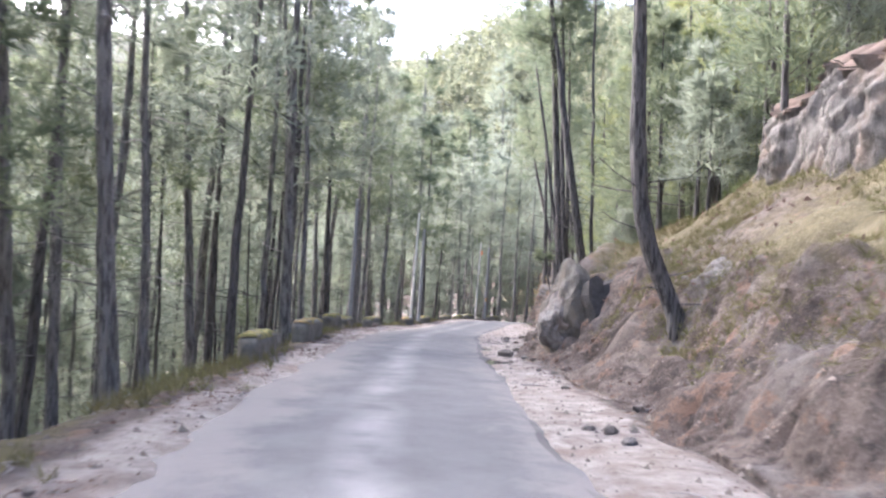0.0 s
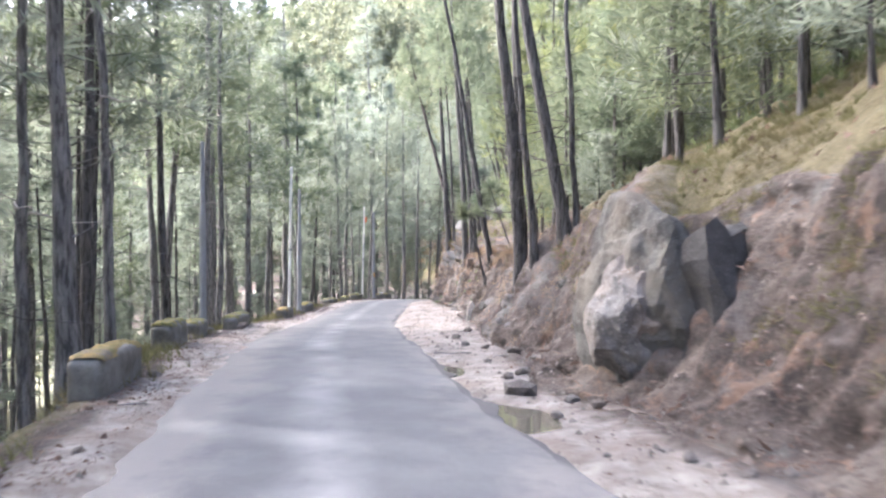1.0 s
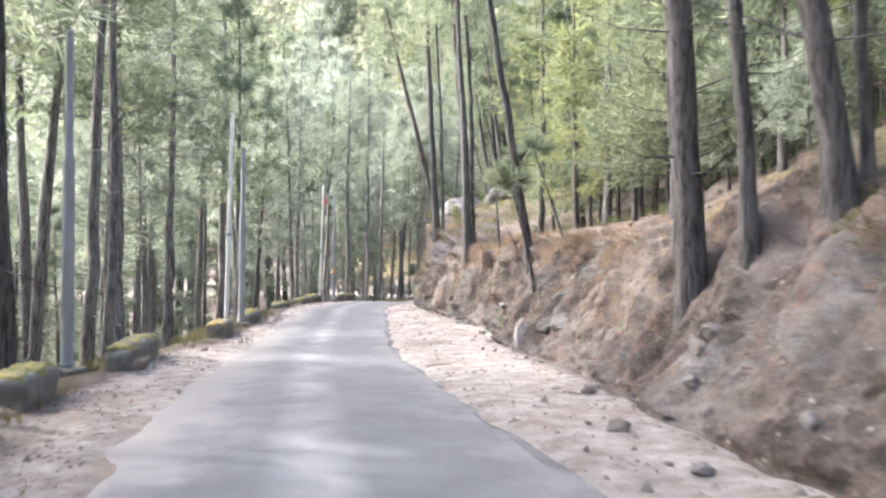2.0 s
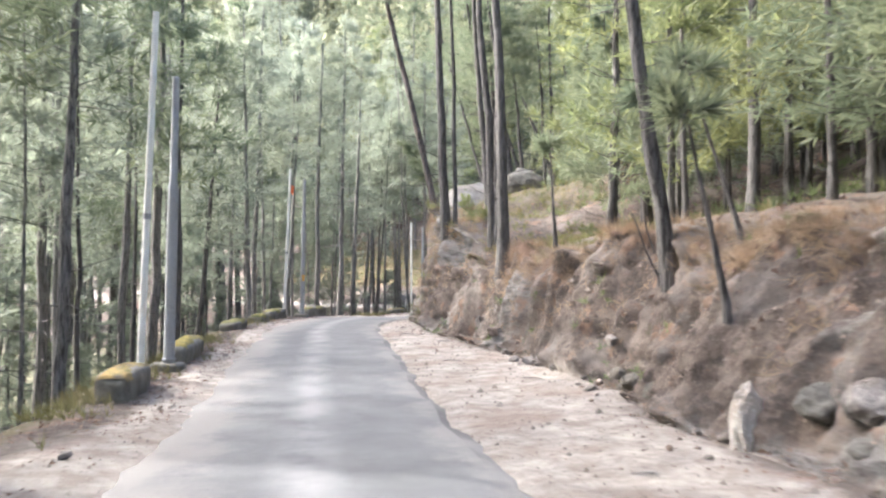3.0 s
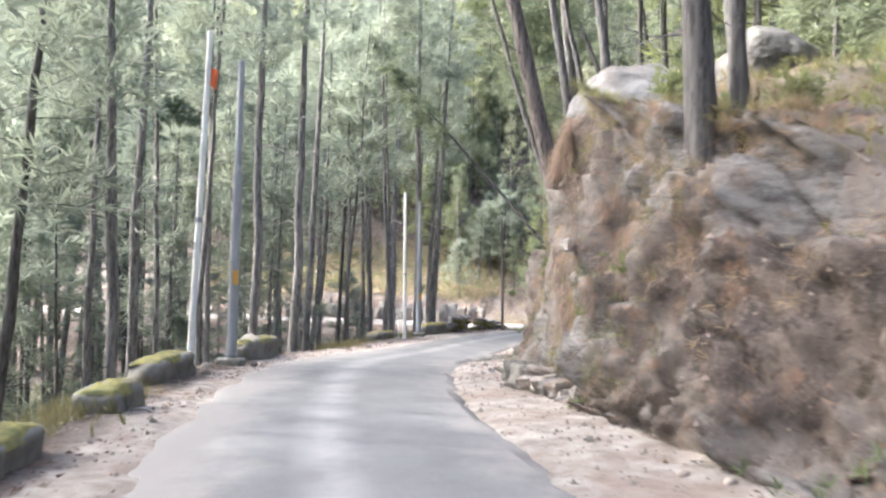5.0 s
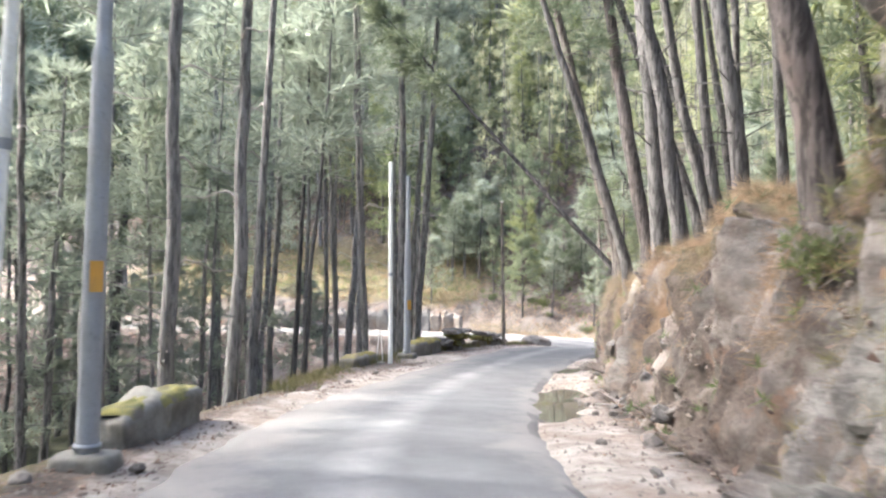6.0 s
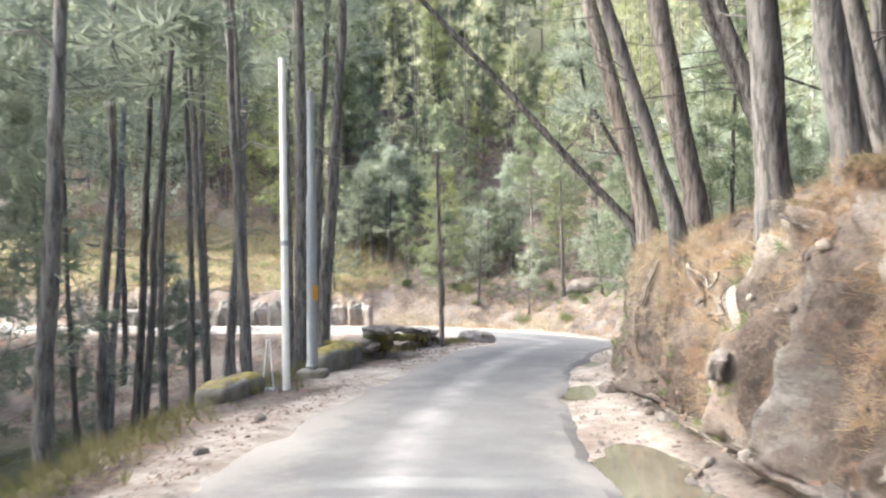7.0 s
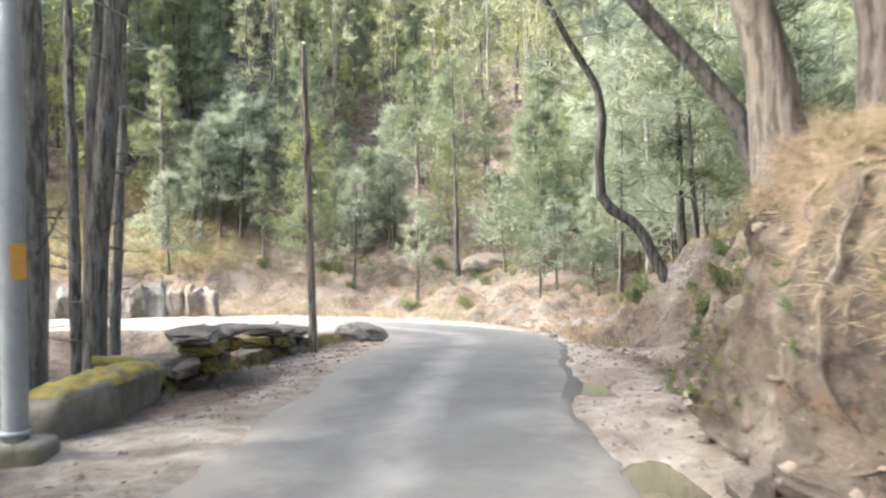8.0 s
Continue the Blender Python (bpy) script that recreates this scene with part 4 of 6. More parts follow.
boulder = thing("boulder", pose(3.75, 19.35, 0.8), "large grey boulder with a dark flat face in the bank", "boulder")
part("stone", rock_mesh(3, (1.15, 1.3, 1.8), M_ROCK_DRAB, 5, rough=0.36, cut=0.16), boulder)
# A darker flat block set into the front of the boulder.
part("dark_face", blocky(5, (0.5, 0.5, 0.95), M_ROCK_DARK, 0.06), boulder, "dark flat face", pose(0.0, -1.0, 0.3, -5, 2, 28))
part("ledge", rock_mesh(9, (0.55, 0.6, 0.95), M_ROCK, 4, rough=0.4, cut=0.1), boulder, "lichen-grey broken ledge", pose(-0.75, -0.45, 0.0, 6, 10, -20))
rock_at("granite_outcrop", "rounded pale granite outcrop on top of the bank", 9.55, 57.45, 3.9, (1.25, 1.2, 1.05), 11, M_ROCK_PALE, 5, 20, rough=0.12)
# This outcrop's shade is put into its colour by the darker rock.
rock_at("granite_outcrop", "rounded pale granite outcrop on top of the bank", 11.0, 56.4, 4.45, (1.2, 1.0, 0.9), 12, M_ROCK_DRAB, 5, 70, rough=0.2)
rock_at("overhang_rock", "brown rock overhang on the wooded slope", 36.4, 99.6, at_ground(36.4, 99.6) + 0.5, (1.5, 1.1, 1.0), 13, M_ROCK_BROWN)
rock_at("sloping_rock", "bare grey sloping rock on the verge slope", 35.5, 90.2, at_ground(35.5, 90.2) + 0.1, (1.6, 0.6, 0.6), 14, M_ROCK, 4, -35)
rock_at("dark_boulder", "dark rounded boulder beside the far road", 17.2, 97.0, at_ground(17.2, 97.0) + 0.2, (0.9, 0.7, 0.5), 15, M_ROCK_DARK)
px, py, pz = place(88.9, -2.35)
rock_at("mossy_rock", "low mossy rock at the road edge by the bend", px, py, pz + 0.12, (0.75, 0.5, 0.3), 17, None)

rock_at("dark_ledge", "dark rounded rock ledge among the pine litter", 39.6, 88.0, at_ground(39.6, 88.0) + 0.2, (2.3, 1.0, 0.75), 18, M_ROCK_DRAB, 4, -35)
for k, (x, y, size) in enumerate(((5.48, 39.0, 0.22), (5.36, 38.5, 0.18), (5.5, 39.6, 0.12), (5.25, 38.05, 0.24), (5.42, 39.3, 0.1))):
    rock_at("foot_rock", "grey stone fallen at the foot of the bank", x, y, at_ground(x, y) + size * 0.1, (size * 1.2, size, size * 0.8), 80 + k, M_ROCK_DRAB, 3, 40.0 * k, group="stones fallen from the bank")


def fluted_cliff():
    """An upright rock step in the hillside with grooves that run down it, and the earth that caps it."""
    ss = np.linspace(7.5, 18.6, 190)
    v = np.linspace(0, 1, 34)
    gs, gv = np.meshgrid(ss, v)
    run, v = gs.ravel(), gv.ravel()
    edge = 8.15 + 3.2 * ease((run - 17.4) / 1.1) + 0.25 * wave(run * 0.5, 0 * run, 400)
    top = 5.6 + 0.16 * (18 - run) + 0.4 * rough_noise(run * 0.7, 0 * run + 3, 402, 4)
    flute = 0.35 * rough_noise(run * 0.8 + 0.5 * v, v * 0.9, 401, 4, 0.6) - 0.3 * np.abs(rough_noise(run * 2.4 + 0.6 * wave(run * 0.7, v * 1.5, 409), v * 0.8, 411, 4, 0.65)) + 0.14 * rough_noise(run * 4, v * 4, 431, 4, 0.65)
    x0, y0 = on_road(run, edge)
    low = height(x0, y0, False) - 0.5
    lean = 0.35 * (1 - v) + flute * (0.5 + 0.5 * v) - 0.25 * np.exp(-(((v - 0.9) / 0.1) ** 2))
    x, y = on_road(run, edge - lean)
    n, m = len(ss), 34
    i, j = np.meshgrid(np.arange(m - 1), np.arange(n - 1), indexing="ij")
    i, j = i.ravel(), j.ravel()
    f = np.c_[i * n + j, (i + 1) * n + j, (i + 1) * n + j + 1, i * n + j + 1]
    face = mesh_of("cliff", np.c_[x, y, low + (top - low) * v], f, M_ROCK_CLIFF)
    w = np.linspace(0, 1, 12)
    gs, gw = np.meshgrid(ss, w)
    run, w = gs.ravel(), gw.ravel()
    e2, t2 = np.tile(edge[-n:] - lean[-n:], 12), np.tile(top[-n:], 12)
    x, y = on_road(run, e2 - 0.02 + 3.4 * w)
    z = t2 - 0.06 * (w == 0) + 0.1 * ease(w / 0.2) + 0.9 * w + 0.16 * rough_noise(run * 1.6, w * 5, 405, 4) * ease(w / 0.2)
    i, j = np.meshgrid(np.arange(11), np.arange(n - 1), indexing="ij")
    i, j = i.ravel(), j.ravel()
    f = np.c_[i * n + j, (i + 1) * n + j, (i + 1) * n + j + 1, i * n + j + 1]
    return face, mesh_of("earth_cap", np.c_[x, y, z], f, M_RED_EARTH)


M_ROCK_CLIFF = rock_material("streaked_rock", (0.06, 0.055, 0.05), (0.2, 0.185, 0.165), (0.17, 0.13, 0.098), 0.25)
M_RED_EARTH = worn_material("red_earth", (0.15, 0.112, 0.09), (0.1, 0.08, 0.062), 0.95)
cliff = thing("cliff", pose(0, 0, 0), "grey fluted rock cliff capped with red earth", "cliff")
cliff_face, cliff_cap = fluted_cliff()
part("stone", cliff_face, cliff)
part("earth_cap", cliff_cap, cliff, "red crumbling earth cap")

# slabs that stick out of the rock face
g = np.random.default_rng(77)


def bank_place(ss, u, sink=0.0):
    """A place on the bank's face, the turn of the road there; sink: metres into the face."""
    p, _ = bank_surface(np.array([float(ss)]), np.array([float(u)]))
    xa, ya = on_road(ss, 0.0)
    xb, yb = on_road(ss + 0.5, 0.0)
    way = np.array([xa - p[0, 0], ya - p[0, 1]])
    way /= np.hypot(*way)
    return p[0, 0] - sink * way[0], p[0, 1] - sink * way[1], p[0, 2], math.degrees(math.atan2(yb - ya, xb - xa))


# the layered rock that stands out of the bank: courses of split slabs
SLABS = [blocky(130 + k, (0.17 + 0.06 * (k % 3), 0.2, 0.09 + 0.035 * (k % 4)), (M_ROCK, M_ROCK_PALE, M_ROCK_BROWN, M_ROCK_DRAB)[k % 4], 0.09) for k in range(9)]
outcrop = thing("rock_outcrop", pose(0, 0, 0), "layered grey rock outcrop split into mossy slabs", "rock")
for row in range(7):
    for k in range(12):
        ss = 56.9 + 0.36 * k + 0.17 * (row % 2) + g.normal(0, 0.05)
        u = 0.05 + 0.05 * row + 0.01 * math.sin(ss * 1.3) + g.normal(0, 0.006)
        if g.uniform() < 0.3 or ss > 60.0 - 0.08 * row or ss < 56.9:
            continue
        x, y, z, turn = bank_place(ss, u, 0.15 + g.normal(0, 0.05))
        part("rock_slab", SLABS[int(g.integers(0, 9))], outcrop, "", pose(x, y, z, g.normal(0, 6), g.normal(0, 5), turn + g.normal(0, 12)))
# stones bedded in the face of the bank
BEDDED = [blocky(160 + k, (0.2 + 0.06 * (k % 3), 0.17, 0.14 + 0.05 * (k % 2)), (M_ROCK, M_ROCK_BROWN, M_ROCK_BROWN)[k % 3]) for k in range(7)]
for k in range(70):
    ss = g.choice([g.uniform(38, 54), g.uniform(61.5, 70), g.uniform(70, 73), g.uniform(21, 31)], p=[0.3, 0.46, 0.1, 0.14])
    x, y, z, turn = bank_place(ss, g.beta(1.5, 2.2) * 0.7, 0.0)
    ob = new("bedded_stone", BEDDED[int(g.integers(0, 7))])
    sc = g.uniform(0.25, 0.6)
    ob.matrix_basis = pose(x, y, z, g.normal(0, 22), g.normal(0, 22), turn + g.normal(0, 40)) @ Matrix.Diagonal((sc, sc, sc, 1))
    tagged(ob, "rough grey stone bedded in the eroded bank", "stone", "stones bedded in the bank")
# the rocks at the widening of the shoulder: a pale upright stone beside a mossy heap
M_WHITE_STONE = rock_material("white_stone", (0.26, 0.24, 0.215), (0.5, 0.48, 0.44), (0.3, 0.26, 0.22))
x, y, z = place(35.9, 4.75)
rock_at("white_stone", "pale upright stone at the foot of the bank", x, y, z + 0.15, (0.2, 0.17, 0.42), 171, M_WHITE_STONE, 4, 20)
for k, (ss, dd, size) in enumerate(((35.3, 5.2, 0.24), (34.8, 5.3, 0.28), (34.5, 5.0, 0.17))):
    x, y, z = place(ss, dd)
    rock_at("mossy_rock", "mossy grey rock heaped at the foot of the bank", x, y, z + size * 0.25, (size * 1.2, size, size * 0.75), 172 + k, (M_ROCK_DRAB, M_ROCK)[k % 2], 4, 50.0 * k)

# the pale retaining stones along the far leg of the road
far_wall = thing("retaining_wall", pose(0, 0, 0), "pale upright stones retaining the bank of the far road", "wall")
UPRIGHTS = [blocky(180 + k, (0.36, 0.22, 0.6 + 0.08 * (k % 3)), (M_ROCK_PALE, M_ROCK_PALE, M_ROCK)[k % 3]) for k in range(6)]
for k in range(24):
    ss = 104.2 + 0.62 * k + g.normal(0, 0.06)
    x, y = on_road(ss, float(by_run(ss, TOE)) - 0.15)
    x2, y2 = on_road(ss + 0.3, float(by_run(ss, TOE)) - 0.15)
    z = float(np.interp(ss, RUN, LINE[:, 2])) + 0.35 + g.normal(0, 0.08)
    part("stone", UPRIGHTS[int(g.integers(0, 6))], far_wall, "", pose(float(x), float(y), z, g.normal(0, 6), g.normal(0, 5), math.degrees(math.atan2(y2 - y, x2 - x)) + g.normal(0, 8)))

STONES = [rock_mesh(50 + k, (0.09, 0.07, 0.05), (M_ROCK, M_ROCK_BROWN, M_ROCK_BROWN)[k % 3], 1) for k in range(6)]
for k in range(150):
    s = g.uniform(2, 92)
    if g.uniform() < 0.82:
        d = float(by_run(s, TOE) - abs(g.normal(0, 0.55)) + 0.15)
        d = max(d, float(by_run(s, EDGE_R)) + 0.15)
    else:
        d = float(g.uniform(by_run(s, LIP) - 0.1, by_run(s, EDGE_L) - 0.2))
    x, y, z = place(s, d)
    ob = new("stone", STONES[int(g.integers(0, 6))])
    sc = 0.35 + g.gamma(1.5, 0.4)
    ob.matrix_basis = pose(x, y, z + 0.02 * sc, g.normal(0, 15), g.normal(0, 15), g.uniform(0, 360)) @ Matrix.Diagonal((sc, sc, sc, 1))
    tagged(ob, "loose stone on the dusty shoulder", "stone", "loose stones")

# ---------------------------------------------------------------- parapet blocks along the drop
def moss_material(name, a, b, c):
    n = Nodes(name, 1.0)
    col = n.mix(n.step(n.noise(5, 6, 0.75), 0.42, 0.6), a, b)
    col = n.mix(n.step(n.noise(2.3, 5, 0.7), 0.52, 0.62), col, c)
    n.bump(n.noise(40, 4, 0.7), 0.8, 0.02)
    return n.colour(col)


M_MOSS = moss_material("dry_moss", (0.19, 0.165, 0.055), (0.095, 0.1, 0.042), (0.12, 0.105, 0.085))
M_MOSS_ORANGE = moss_material("orange_moss", (0.26, 0.18, 0.07), (0.13, 0.12, 0.05), (0.13, 0.11, 0.085))
M_MOSS_YELLOW = moss_material("yellow_moss", (0.27, 0.21, 0.065), (0.15, 0.14, 0.05), (0.14, 0.12, 0.09))


def worn_block(length, wide, tall, seed, material, wear=0.05):
    g = np.random.default_rng(seed)
    bm = bmesh.new()
    bmesh.ops.create_cube(bm, size=1.0)
    bmesh.ops.subdivide_edges(bm, edges=bm.edges[:], cuts=9, use_grid_fill=True)
    off = Vector(g.uniform(0, 40, 3))
    for v in bm.verts:
        c = np.array(v.co) * 2
        c = c / max(1.0, (np.sum(np.abs(c) ** 7) ** (1 / 7)))
        p = Vector((c[0] * length / 2, c[1] * wide / 2, c[2] * tall / 2))
        p += p.normalized() * wear * (noise.fractal(p * 3.0 + off, 0.8, 2.0, 4) + 1.3 * noise.noise(p * 1.6 + off))
        v.co = p
    return bm_mesh("block", bm, material, True)


def moss_mesh(length, wide, seed, material):
    """A ragged cushion of moss on a block's top."""
    g = np.random.default_rng(seed)
    n, m = 40, 16
    u, v = np.meshgrid(np.linspace(-1, 1, n), np.linspace(-1, 1, m))
    u, v = u.ravel(), v.ravel()
    rim = 1 - np.maximum(np.abs(u), np.abs(v)) ** 3
    z = 0.05 * np.clip(rim, 0, 1) ** 0.5 + 0.025 * rough_noise(u * 6 + seed, v * 3, 200 + seed, 3) * rim - 0.02 * (rim < 0.05) - 0.05 * np.abs(v) ** 4
    i, j = np.meshgrid(np.arange(m - 1), np.arange(n - 1), indexing="ij")
    i, j = i.ravel(), j.ravel()
    me = mesh_of("moss", np.c_[u * length * 0.5, v * wide * 0.5, z], np.c_[i * n + j, i * n + j + 1, (i + 1) * n + j + 1, (i + 1) * n + j], material, True)
    return me


def parapet(s0, s1, d, tall, seed, moss, wear=0.05):
    xa, ya = on_road(s0, d)
    xb, yb = on_road(s1, d)
    x, y = (xa + xb) / 2, (ya + yb) / 2
    turn = math.degrees(math.atan2(yb - ya, xb - xa))
    length = math.hypot(xb - xa, yb - ya)
    z = min(at_ground(xa, ya), at_ground(xb, yb), at_ground(x, y)) - 0.15
    ob = thing("parapet_block", pose(float(x), float(y), z), "old concrete parapet block capped with dry moss", "parapet", "parapet blocks along the drop")
    ob.matrix_basis = pose(float(x), float(y), z, 0, 0, turn)
    part("block", worn_block(length, 0.46, tall + 0.15, seed, M_CONCRETE, wear), ob, "", pose(0, 0, (tall + 0.15) / 2))
    part("moss_cap", moss_mesh(length * 0.93, 0.44, seed, moss), ob, "dry yellow-green moss cap", pose(0, 0, tall + 0.15))


parapet(14.7, 16.6, -2.4, 0.5, 1, M_MOSS)
parapet(20.2, 22.3, -2.4, 0.52, 2, M_MOSS_ORANGE)
parapet(26.4, 28.0, -2.85, 0.52, 3, M_MOSS)
parapet(29.4, 30.8, -2.9, 0.42, 4, M_MOSS)
parapet(33.4, 36.0, -2.55, 0.42, 5, M_MOSS)
parapet(40.0, 41.6, -1.95, 0.36, 6, M_MOSS_ORANGE)
parapet(44.6, 46.8, -1.95, 0.34, 7, M_MOSS_YELLOW)
parapet(52.2, 53.8, -2.2, 0.27, 8, M_MOSS)
parapet(55.4, 56.4, -2.2, 0.24, 9, M_MOSS)
parapet(58.0, 59.7, -2.6, 0.38, 10, M_MOSS, 0.1)
parapet(62.3, 64.3, -2.6, 0.42, 11, M_MOSS, 0.11)
parapet(73.1, 74.6, -3.45, 0.28, 12, M_MOSS_YELLOW)
parapet(76.6, 78.6, -3.25, 0.42, 13, M_MOSS_YELLOW)

# the fallen stone wall inside the bend
wall = thing("stone_wall", pose(0, 0, 0), "low tumbled dry-stone wall with mossy stones", "wall")
WALL_STONES = [blocky(70 + k, (0.23 + 0.03 * (k % 3), 0.17, 0.1 + 0.02 * (k % 2)), (M_ROCK_BROWN, M_ROCK, M_MOSS)[k % 3]) for k in range(6)]
CAP_STONES = [blocky(78 + k, (0.4, 0.24, 0.06), (M_ROCK_BROWN, M_ROCK)[k % 2]) for k in range(3)]


def wall_stone(mesh, s, d, up, name="stone"):
    x, y = on_road(s, d)
    x2, y2 = on_road(s + 0.2, d)
    z = float(np.interp(s, RUN, LINE[:, 2])) + up
    turn = math.degrees(math.atan2(y2 - y, x2 - x))
    part(name, mesh, wall, "", pose(float(x), float(y), z, g.normal(0, 4), g.normal(0, 4), turn + g.normal(0, 7)))


for course in range(-2, 4):
    for k in range(12):
        s = 79.3 + 0.46 * k + 0.23 * (course % 2) + g.normal(0, 0.03)
        gap = abs(wave(np.array([s * 0.9]), np.array([course * 0.2]), 95)[0]) > 0.72
        if not gap:
            wall_stone(WALL_STONES[int(g.integers(0, 6))], s, -3.05 + g.normal(0, 0.04), -0.16 + 0.2 * course - 0.05 * (s - 79.3))
for course in range(-2, 3):
    for k in range(2):
        s, d = 79.2 + g.normal(0, 0.03), -3.35 - 0.42 * k - 0.2 * (course % 2)
        x, y = on_road(s, d)
        z = float(np.interp(s, RUN, LINE[:, 2])) - 0.12 + 0.2 * course
        part("stone", WALL_STONES[int(g.integers(0, 6))], wall, "", pose(float(x), float(y), z, g.normal(0, 4), g.normal(0, 4), -45 + g.normal(0, 7)))
for k in range(6):
    if k != 2:
        wall_stone(CAP_STONES[k % 3], 79.5 + 0.85 * k, -3.05, 0.6 - 0.042 * k, "capstone")


# ---------------------------------------------------------------- poles
M_SIGN = worn_material("orange_plate", (0.52, 0.28, 0.05), (0.38, 0.24, 0.09), 0.6)
M_CLOTH = worn_material("orange_cloth", (0.7, 0.16, 0.06), (0.5, 0.2, 0.1), 0.95)
M_WOOD = bark_material("weathered_wood", (0.13, 0.11, 0.095), (0.27, 0.24, 0.21), (0.2, 0.16, 0.13))


def plate_mesh(w, h, t, material):
    bm = bmesh.new()
    bmesh.ops.create_cube(bm, size=1.0)
    for v in bm.verts:
        v.co = Vector((v.co.x * w, v.co.y * t, v.co.z * h))
    bmesh.ops.bevel(bm, geom=bm.edges[:], offset=min(t, w) * 0.3, segments=2, affect="EDGES")
    return bm_mesh("plate", bm, material)


def steel_pole(x, y, tall, lean_x, lean_y, sign=0.0, turn=-25.0):
    """A stepped grey steel street pole on a concrete footing."""
    z = at_ground(x, y)
    ob = thing("steel_pole", pose(x, y, z, 0, 0, turn), "grey stepped steel street pole on a concrete footing", "pole", "steel poles")
    tilt = pose(0, 0, 0, math.degrees(-lean_y), math.degrees(lean_x), 0)
    zz = [-0.3, 0.0, tall * 0.62, tall * 0.622, tall * 0.64, tall]
    v, f = tube([(0, 0, k) for k in zz], [0.095, 0.095, 0.09, 0.09, 0.065, 0.06], 18)
    part("shaft", mesh_of("shaft", v, f, M_STEEL, True), ob, "", tilt)
    v, f = tube([(0, 0, k) for k in (tall - 0.02, tall, tall + 0.03)], [0.066, 0.066, 0.01], 18)
    part("cap", mesh_of("cap", v, f, M_STEEL, True), ob, "", tilt)
    v, f = tube([(0, 0, k) for k in (0.16, 0.165, 0.2, 0.205)], [0.09, 0.115, 0.115, 0.09], 18)
    part("collar", mesh_of("collar", v, f, M_STEEL, True), ob, "", tilt)
    part("footing", worn_block(0.5, 0.46, 0.26, int(tall * 100) + int(x), M_CONCRETE, 0.02), ob, "rough concrete footing", pose(0, 0, 0.0))
    if sign:
        plate = part("number_plate", plate_mesh(0.11, 0.26, 0.004, M_SIGN), ob, "small faded orange plate", pose(0.07, -0.08, sign, 0, 0, 40))
        part("strap", plate_mesh(0.13, 0.02, 0.008, M_STEEL), plate, "", pose(0, 0.012, 0.1))
    return ob


def white_pole(x, y, tall, lean_x, lean_y, cloth=0.0):
    z = at_ground(x, y)
    ob = thing("white_pole", pose(x, y, z), "slender white-painted leaning pole at the road edge", "pole", "white poles")
    pts = [(lean_x * k, lean_y * k, k) for k in np.linspace(-0.3, tall, 9)]
    v, f = tube(pts, np.linspace(0.062, 0.05, 9), 14)
    part("shaft", mesh_of("shaft", v, f, M_WHITE, True), ob)
    v, f = tube([(lean_x * k, lean_y * k, k) for k in (tall * 0.43, tall * 0.445)], [0.068, 0.068], 14)
    part("band", mesh_of("band", v, f, M_STEEL, True), ob, "grey joint band")
    if cloth:
        u, w = np.meshgrid(np.linspace(0, 1, 12), np.linspace(0, 1, 12))
        u, w = u.ravel(), w.ravel()
        cx = 0.05 + 0.13 * u - 0.04 * w
        cy = 0.05 * np.sin(u * 7 + w * 3)
        cz = -0.32 * w - 0.08 * u * u
        i, j = np.meshgrid(np.arange(11), np.arange(11), indexing="ij")
        i, j = i.ravel(), j.ravel()
        me = mesh_of("cloth", np.c_[cx, cy, cz], np.c_[i * 12 + j, i * 12 + j + 1, (i + 1) * 12 + j + 1, (i + 1) * 12 + j], M_CLOTH, True)
        part("cloth", me, ob, "orange cloth strip", pose(lean_x * cloth, lean_y * cloth, cloth))
    return ob


steel_pole(-3.64, 33.66, 5.4, 0.005, 0.0)
white_pole(-1.40, 42.4, 5.9, 0.028, 0.02)
steel_pole(-1.0, 43.6, 5.1, 0.012, 0.002)
white_pole(2.87, 61.3, 6.0, 0.035, -0.006, 5.35)
steel_pole(3.64, 61.7, 5.6, 0.011, 0.004, 1.6)
white_pole(11.38, 73.25, 5.2, 0.0, 0.03)
steel_pole(12.39, 74.45, 5.0, -0.006, 0.003, 1.45, -40.0)

wood = thing("wooden_pole", pose(18.4, 79.2, at_ground(18.4, 79.2)), "thin weathered wooden pole at the inside of the bend", "pole")
v, f = tube([(-0.017 * k, 0.013 * k, k) for k in (-0.3, 0, 2, 4, 5.2)], [0.075, 0.07, 0.06, 0.052, 0.045], 12)
part("shaft", mesh_of("shaft", v, f, M_WOOD, True), wood)
v, f = tube([(0, 0, 0.0), (0, 0, 0.02), (0, 0, 0.045)], [0.045, 0.03, 0.005], 8)
part("insulator", mesh_of("insulator", v, f, M_WHITE, True), wood, "small white insulator", pose(-0.017 * 5.2, 0.013 * 5.2, 5.2))

# white A-shaped stay beside the white pole
stay = thing("stay_frame", pose(11.1, 73.3, at_ground(11.1, 73.3), 0, 0, -40), "small white A-shaped metal stay frame beside a pole", "stay")
for side in (-0.09, 0.09):
    v, f = tube([(side, 0, 0), (side * 0.25, 0, 0.78)], [0.014, 0.012], 8)
    part("leg", mesh_of("leg", v, f, M_WHITE, True), stay)
part("foot_plate", plate_mesh(0.26, 0.03, 0.12, M_WHITE), stay, "", pose(0, 0, 0.015))


# ---------------------------------------------------------------- puddles
def water_material():
    n = Nodes("muddy_water", 0.05)
    n.b.inputs["Specular IOR Level"].default_value = 0.5
    n.bump(n.noise(6, 2), 0.05, 0.01)
    return n.colour(n.mix(n.step(n.noise(2.2, 4), 0.35, 0.7), (0.1, 0.09, 0.066), (0.15, 0.134, 0.1)))


